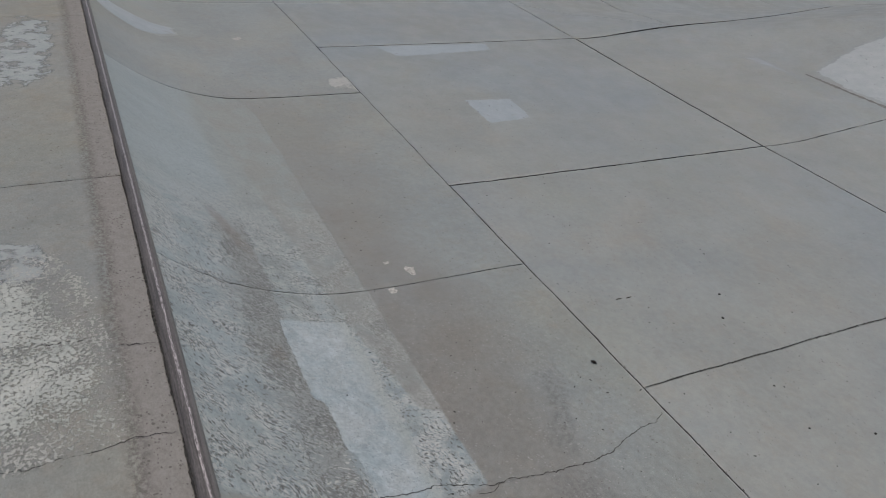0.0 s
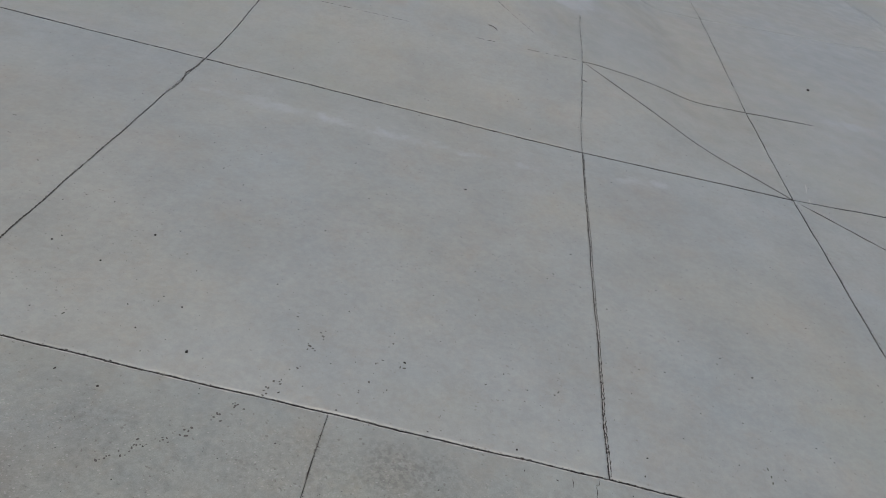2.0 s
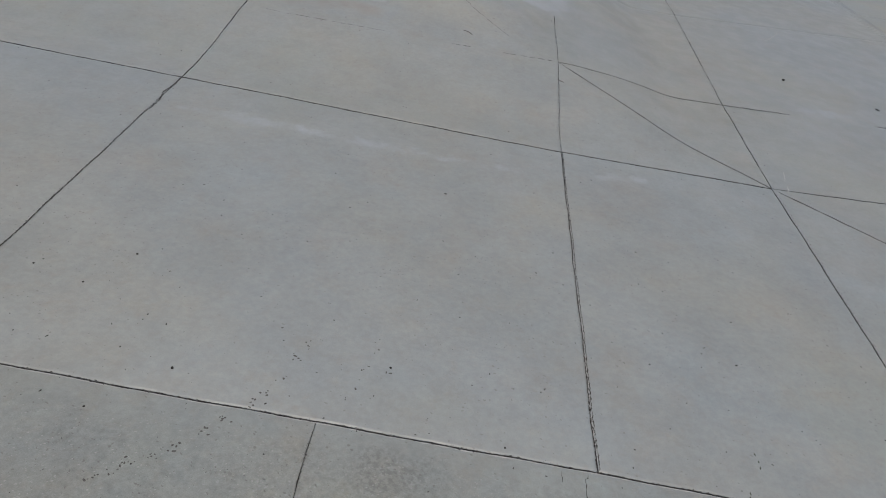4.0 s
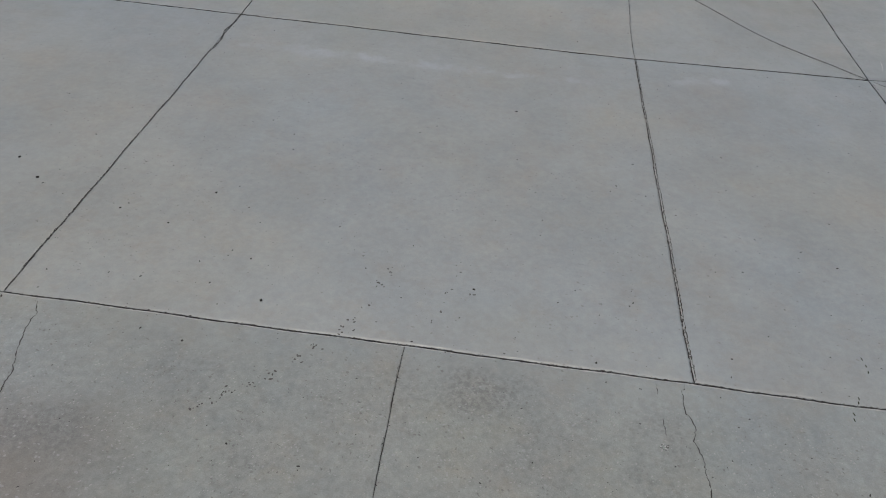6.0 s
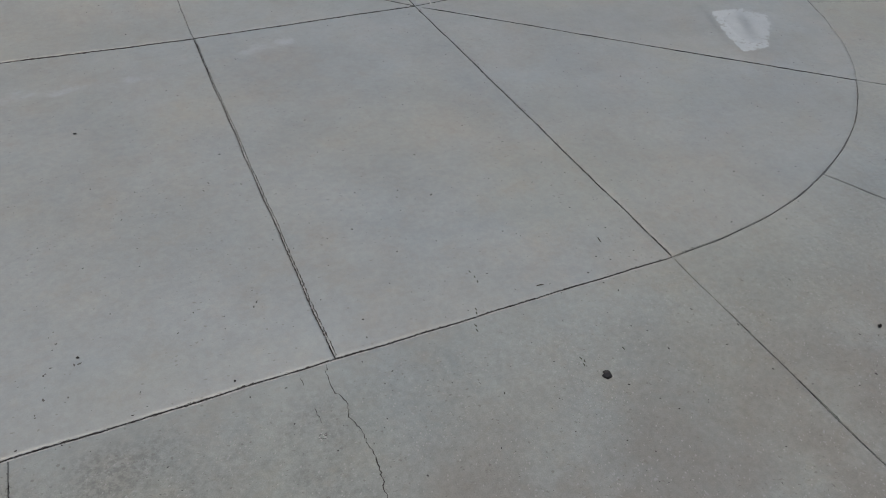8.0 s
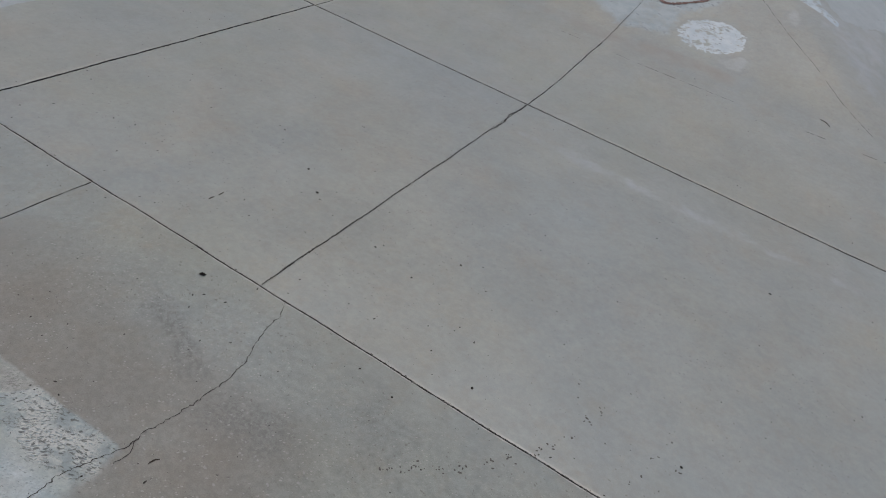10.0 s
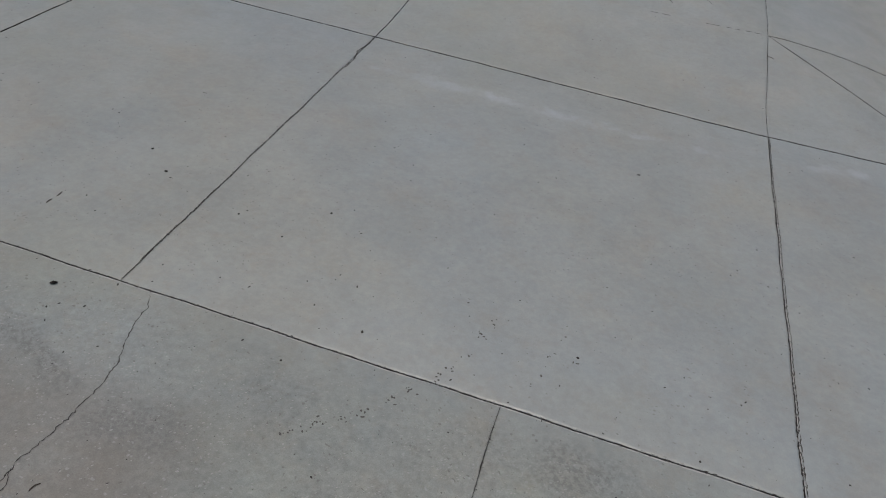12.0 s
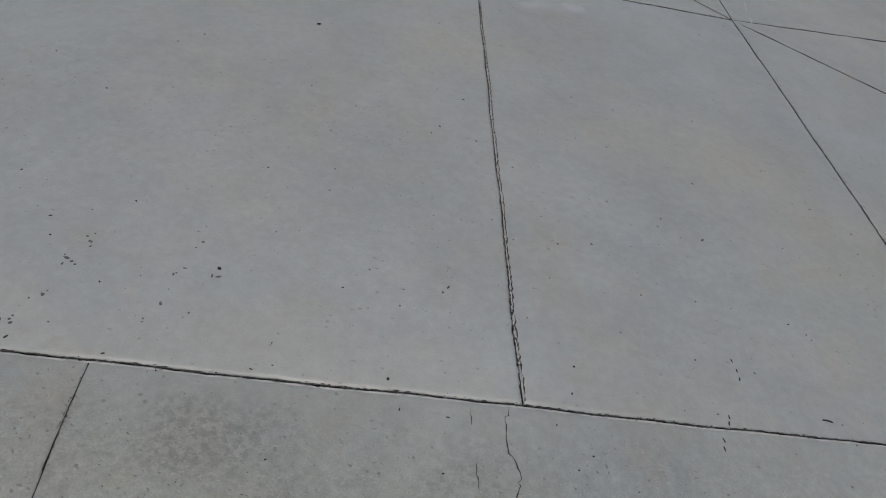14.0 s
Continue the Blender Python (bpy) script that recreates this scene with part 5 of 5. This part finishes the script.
ragged((-3.3, 0.0), (2.52, 0.0), 0.0030, 70, "ragged dark arris of the long joint")
ragged((1.04, 0.01), (1.065, 2.64), 0.0026, 71, "broken dark edge of a sealed joint", 0.0026, 0.0042)
ragged((1.04, 0.01), (1.065, 2.64), 0.0026, 72, "broken dark edge of a sealed joint", 0.0026, -0.0042)
ragged((A_X, 0.01), (A_X, 2.05), 0.0036, 73, "ragged dark arris of a floor joint", 0.0024)
ragged((B_X + 0.02, ROW1), (HUB_X, HUB_Y), 0.0056, 78, "ragged dark arris of a floor joint", 0.002)
ragged((B_X + 0.04, ROW2), (HUB_X, HUB_Y), 0.0075, 79, "ragged dark joint below the flank of the bank", 0.002)
ragged((B_X + 0.04, ROW2), (2.59, 4.23), 0.0075, 81, "ragged dark joint across the foot of the flank", 0.002)
ragged((2.60, 4.232), (5.9, 4.787), 0.0080, 82, "ragged dark arris of a far floor joint", 0.003)
ragged((A_X, ROW1), (B_X + 0.01, ROW1), 0.0064, 74, "ragged dark arris of a floor joint", 0.002)
ragged((J_X, 0.01), (HUB_X, HUB_Y), 0.0030, 75, "ragged dark arris of a floor joint", 0.0022)
for p, q in zip(arc_pts[:7], arc_pts[1:8]):
    ragged(p, q, 0.0020, 80, "ragged dark arris of the rounded joint", 0.0016)
for x, seed in ((-1.9, 76), (-0.6, 77)):
    ragged((x - 0.65, -(LIP + 0.048) * float(splay(np.float64(x - 0.65)))), (x + 0.65, -(LIP + 0.048) * float(splay(np.float64(x + 0.65)))), 0.0065, seed, "dark crumbled seam between coping and deck", 0.0012)

# graffiti: one painted piece of plain swirls
graffiti = new("graffiti")
tagged(graffiti, "faded red-brown painted swirls on the bank", "graffiti")
MAT_RED = plain("faded_red_brown_paint", (0.150, 0.098, 0.090), 0.75, 60, 0.5)
MAT_PALE = plain("faded_white_paint", (0.42, 0.43, 0.44), 0.75, 45, 0.30)


def stroke(pts, width, mat, seed, lift):
    """One brush stroke along a smoothed line."""
    fine = [Vector((*p, 0)) for p in pts]
    for _ in range(3):
        soft = [fine[0]]
        for p, q in zip(fine, fine[1:]):
            soft += [p * 0.75 + q * 0.25, p * 0.25 + q * 0.75]
        fine = soft + [fine[-1]]
    ribbon("stroke", [(p.x, p.y) for p in fine], width, mat, "", "", lift=lift, seed=seed, ragged=0.45, step=0.03, parent=graffiti)


stroke([(-1.13, 5.95), (-1.14, 5.62), (-1.16, 5.46), (-1.26, 5.31), (-1.37, 5.16)], 0.034, MAT_PALE, 20, 0.0052)
stroke([(-1.10, 5.95), (-1.12, 5.62), (-1.13, 5.47), (-1.20, 5.36)], 0.012, MAT_RED, 21, 0.0056)
stroke([(-1.24, 5.30), (-1.37, 5.17), (-1.40, 5.06), (-1.30, 5.03), (-1.19, 5.12), (-1.10, 5.21), (-1.01, 5.30)], 0.027, MAT_RED, 22, 0.0058)
stroke([(-1.03, 5.28), (-0.98, 5.36), (-0.99, 5.44), (-1.05, 5.41), (-1.02, 5.31)], 0.016, MAT_RED, 23, 0.0061)
jumble = random.Random(31)
for k in range(11):
    x, y = -2.04 + 0.060 * k + jumble.uniform(-0.03, 0.03), 4.93 + 0.034 * k + jumble.uniform(-0.04, 0.06)
    line = [(x, y)]
    lean = jumble.uniform(0.6, 2.4)
    for q in range(5):
        lean += jumble.uniform(-1.9, 1.9)
        line.append((line[-1][0] + 0.075 * math.cos(lean), line[-1][1] + 0.075 * math.sin(lean)))
    if k % 3:
        stroke(line, jumble.uniform(0.04, 0.075), MAT_PALE, 40 + k, 0.0050 + 0.0001 * k)
    shift = jumble.uniform(0.012, 0.03) * jumble.choice((-1, 1))
    stroke([(p + shift, q + shift * 0.5) for p, q in line], jumble.uniform(0.007, 0.016), MAT_RED, 60 + k, 0.0062 + 0.0001 * k)
stroke([(-1.86, 5.06), (-1.76, 4.93), (-1.70, 4.88), (-1.665, 4.90)], 0.030, MAT_RED, 80, 0.0074)
stroke([(-2.2, 5.5), (-1.9, 5.35), (-1.6, 5.5), (-1.4, 5.4), (-1.3, 5.7)], 0.05, MAT_PALE, 81, 0.0052)
stroke([(-2.2, 5.6), (-1.9, 5.42), (-1.6, 5.58), (-1.4, 5.48), (-1.3, 5.8)], 0.016, MAT_RED, 82, 0.0058)

# white scrapes
for k, (p, q) in enumerate((((3.72, 6.7), (4.04, 7.2)), ((2.74, 3.05), (2.70, 2.9)), ((2.69, 2.82), (2.67, 2.72)))):
    ribbon("scrape", [p, q], 0.006, MAT_CHALK, "thin white scrape mark on the concrete", "scrape", "structure", jag=0.004, seed=40 + k)


# ---- small loose things ----
def on_ground(x, y):
    return float(height(np.float64(x), np.float64(y)))


def lump(name, x, y, size, flat, mat, label, category, seed, long=1.0, turn=0.0, group=""):
    """A small uneven lump that lies on the concrete."""
    r = random.Random(seed)
    bm = bmesh.new()
    bmesh.ops.create_icosphere(bm, subdivisions=2, radius=1.0)
    for v in bm.verts:
        v.co *= 1 + r.uniform(-0.22, 0.22) * (2.4 if flat < 0.1 else 1)
        v.co.x *= size / 2 * long
        v.co.y *= size / 2
        v.co.z = max(v.co.z, -0.5) * size / 2 * flat
    low = min(v.co.z for v in bm.verts)
    for v in bm.verts:
        v.co.z -= low
    me = bpy.data.meshes.new(name)
    bm.to_mesh(me)
    bm.free()
    me.materials.append(mat)
    ob = new(name, me)
    ob.matrix_world = pose(x, y, on_ground(x, y), 0, 0, turn)
    return tagged(ob, label, category, group)


def twig(x, y, length, turn, bend, seed, thick=0.0021):
    r = random.Random(seed)
    verts, faces = [], []
    n, sides = 9, 6
    c, s = math.cos(radians(turn)), math.sin(radians(turn))
    for i in range(n):
        t = i / (n - 1)
        lx, ly = (t - 0.5) * length, bend * length * (1 - (2 * t - 1) ** 2) + r.uniform(-0.02, 0.02) * length
        px, py = x + lx * c - ly * s, y + lx * s + ly * c
        rad = thick * (0.5 + 0.6 * math.sin(math.pi * (0.15 + 0.75 * t)))
        for k in range(sides):
            a = 2 * math.pi * k / sides
            verts.append((px - s * rad * math.cos(a), py + c * rad * math.cos(a), on_ground(px, py) + rad + rad * math.sin(a)))
    for i in range(n - 1):
        for k in range(sides):
            a, b = i * sides + k, i * sides + (k + 1) % sides
            faces.append((a, b, b + sides, a + sides))
    faces += [tuple(range(sides))[::-1], tuple(range((n - 1) * sides, n * sides))]
    ob = new("twig", mesh_of("twig", verts, faces, MAT_TWIG))
    return tagged(ob, "small curved dry brown twig lying on the concrete", "twig", "twigs on the floor")


def leaf(x, y, size, turn, seed):
    """A curled dry leaf fragment."""
    r = random.Random(seed)
    bm = bmesh.new()
    rows = []
    for i in range(7):
        t = i / 6
        w = math.sin(math.pi * (0.08 + 0.84 * t)) * 0.32
        rows.append([bm.verts.new(((t - 0.5) * size, k * w * size * (1 + r.uniform(-0.3, 0.3)), size * (0.05 + 0.22 * (k * w) ** 2 * 4 + 0.12 * (2 * t - 1) ** 2 + r.uniform(0, 0.03)))) for k in (-1, -0.4, 0.4, 1)])
    for a, b in zip(rows, rows[1:]):
        for k in range(3):
            bm.faces.new((a[k], a[k + 1], b[k + 1], b[k]))
    bmesh.ops.solidify(bm, geom=bm.faces[:], thickness=0.0012)
    me = bpy.data.meshes.new("leaf")
    bm.to_mesh(me)
    bm.free()
    me.materials.append(MAT_DARK)
    ob = new("leaf", me)
    ob.matrix_world = pose(x, y, on_ground(x, y) + 0.001, 0, 0, turn)
    return tagged(ob, "curled dark dry leaf fragment on the concrete", "leaf", "leaves on the floor")


PEBBLES = ((-1.764, 0.696, 0.016), (-1.925, 0.829, 0.014), (-0.967, 0.747, 0.012), (-0.568, 0.127, 0.013), (0.224, 0.335, 0.012), (-0.775, -0.117, 0.010), (3.487, 5.328, 0.036), (-1.085, 0.502, 0.010), (0.692, 0.037, 0.009), (3.349, 1.443, 0.010), (-1.32, 0.56, 0.010))
for k, (x, y, size) in enumerate(PEBBLES):
    lump("pebble", x, y, size * 0.78, 0.7, MAT_DARK, "small dark pebble lying on the concrete floor", "pebble", 60 + k, 1.2, 37 * k, "pebbles on the floor")
for k, (x, y, size, turn) in enumerate(((-1.697, -0.112, 0.028, 30), (3.10, -0.652, 0.026, 20), (3.10, -1.12, 0.030, 35), (4.293, 4.961, 0.05, -30), (0.338, 1.79, 0.018, 10))):
    leaf(x, y, size, turn, 80 + k)
for k, (x, y, length, turn, bend) in enumerate(((0.31, 4.243, 0.10, -35, 0.16), (1.93, 0.058, 0.030, -10, 0.03), (2.33, 0.21, 0.03, 80, 0.05), (-2.049, 0.290, 0.032, 88, 0.04), (-2.046, 0.348, 0.032, 92, -0.04), (1.10, 3.72, 0.04, -20, 0.1), (-1.18, -0.82, 0.034, 70, 0.12))):
    twig(x, y, length, turn, bend, 90 + k)

# a torn black rubber scrap: a thick disc with a bite out of its rim
bm = bmesh.new()
rim_r = []
for k in range(28):
    a = 2 * math.pi * k / 28
    bite = 0.55 * math.exp(-((a - 2.2) / 0.28) ** 2)
    rim_r.append((a, 0.019 * (1 - bite + 0.05 * math.sin(5 * a))))
low = [bm.verts.new((q * math.cos(a), q * math.sin(a), 0.0)) for a, q in rim_r]
top = [bm.verts.new((0.86 * q * math.cos(a), 0.86 * q * math.sin(a), 0.006 + 0.002 * math.sin(2 * a))) for a, q in rim_r]
for k in range(28):
    bm.faces.new((low[k], low[(k + 1) % 28], top[(k + 1) % 28], top[k]))
bm.faces.new(top)
me = bpy.data.meshes.new("rubber_scrap")
bm.to_mesh(me)
bm.free()
me.materials.append(MAT_RUBBER)
scrap = new("rubber_scrap", me)
scrap.matrix_world = pose(1.915, -0.431, on_ground(1.915, -0.431) + 0.0005, 0, 0, 10)
tagged(scrap, "torn black rubber scrap lying on the concrete", "rubber scrap")

# dried white splats
for k, (x, y, size) in enumerate(((-2.57, -0.586, 0.044), (-2.434, -0.739, 0.036), (-2.66, -0.68, 0.022), (-6.35, -0.64, 0.06))):
    lump("splat", x, y, size, 0.07, MAT_GUM, "flat dried white splat stuck to the concrete", "splat", 110 + k, 1.35, 50 * k, "splats on the concrete")

# moss tufts in and beside the joint
moss_spots = ((1.615, 0.015), (1.622, 0.035), (1.575, -0.065), (1.582, -0.04), (1.70, 0.17), (1.702, 0.20), (1.697, 0.235), (1.87, -0.33), (1.876, -0.345), (1.865, -0.36), (2.05, -0.35))
for k, (x, y) in enumerate(moss_spots):
    lump("moss", x, y, 0.0045, 0.4, MAT_MOSS, "tiny dark moss tuft growing on the concrete", "moss", 130 + k, 3.4, 75 + 9 * (k % 4), "moss tufts")


# ---- trails of small dirt paw prints, and scattered grit ----
def spots(name, places, mat, label, seed):
    """Many flat spots in one mesh."""
    r = random.Random(seed)
    verts, faces = [], []
    for x, y, size in places:
        z = on_ground(x, y)
        n = 7
        base = len(verts)
        ph = r.random() * 6
        long, lean = r.uniform(0.8, 2.2), r.random() * 3.14
        for k in range(n):
            a = 2 * math.pi * k / n + ph
            w = size / 2 * r.uniform(0.7, 1.2)
            ux, uy = w * long * math.cos(a), w * math.sin(a)
            px, py = x + ux * math.cos(lean) - uy * math.sin(lean), y + ux * math.sin(lean) + uy * math.cos(lean)
            verts.append((px, py, on_ground(px, py) + 0.0007))
        verts.append((x, y, z + 0.0007 + size * 0.12))
        faces += [(base + k, base + (k + 1) % n, base + n) for k in range(n)]
    ob = new(name, mesh_of(name, verts, faces, mat))
    return tagged(ob, label, "dirt", kind="stuff")


pits = random.Random(12)
for mat, count, label in ((MAT_SEAL_LIT_EDGE, 9, "small pale chips in a pitted mark"), (MAT_SPOT, 16, "small dark pits in the concrete")):
    ring = [(pits.random() * 6.28, pits.uniform(0.006, 0.015), pits.uniform(0.0026, 0.0052)) for _ in range(count)]
    spots("pitted_mark", [(0.897 + d * math.cos(a), -0.288 + d * math.sin(a), size) for a, d, size in ring], mat, label, 8)

r = random.Random(7)
TRAIL = ((-0.11, 0.39), (-0.14, 0.30), (-0.17, 0.18), (-0.21, 0.09), (-0.25, 0.03), (-0.30, -0.05), (-0.355, -0.13), (-0.43, -0.21), (-0.47, -0.25), (-0.54, -0.30), (-0.58, -0.336), (-0.63, -0.38))
prints = []
for x, y in TRAIL:
    for k in range(5):
        prints.append((x + r.uniform(-0.022, 0.022), y + r.uniform(-0.022, 0.022), r.uniform(0.0044, 0.0086)))
for x, y in ((0.153, 0.472), (0.152, 0.41), (0.129, 0.31), (0.111, 0.282), (0.102, 0.196), (0.07, 0.13), (0.22, 0.317), (0.17, 0.167)):
    prints += [(x + r.uniform(-0.012, 0.012), y + r.uniform(-0.016, 0.016), r.uniform(0.0040, 0.0080)) for k in range(2)]
spots("dirt_paw_prints", prints, MAT_SPOT, "trails of small dark dirt paw prints crossing a joint", 3)

grit = []
while len(grit) < 4200:
    x, y = r.uniform(-5.5, 6.0), r.uniform(-1.2, 7.0)
    if r.random() > math.exp(-max(0, y) / 2.5) or float(outward(np.float64(x), np.float64(y))) > 1.2:
        continue
    grit.append((x, y, 0.0016 + 0.0058 * r.random() ** 4))
spots("grit", grit, MAT_DARK, "fine dark grit scattered over the concrete", 5)
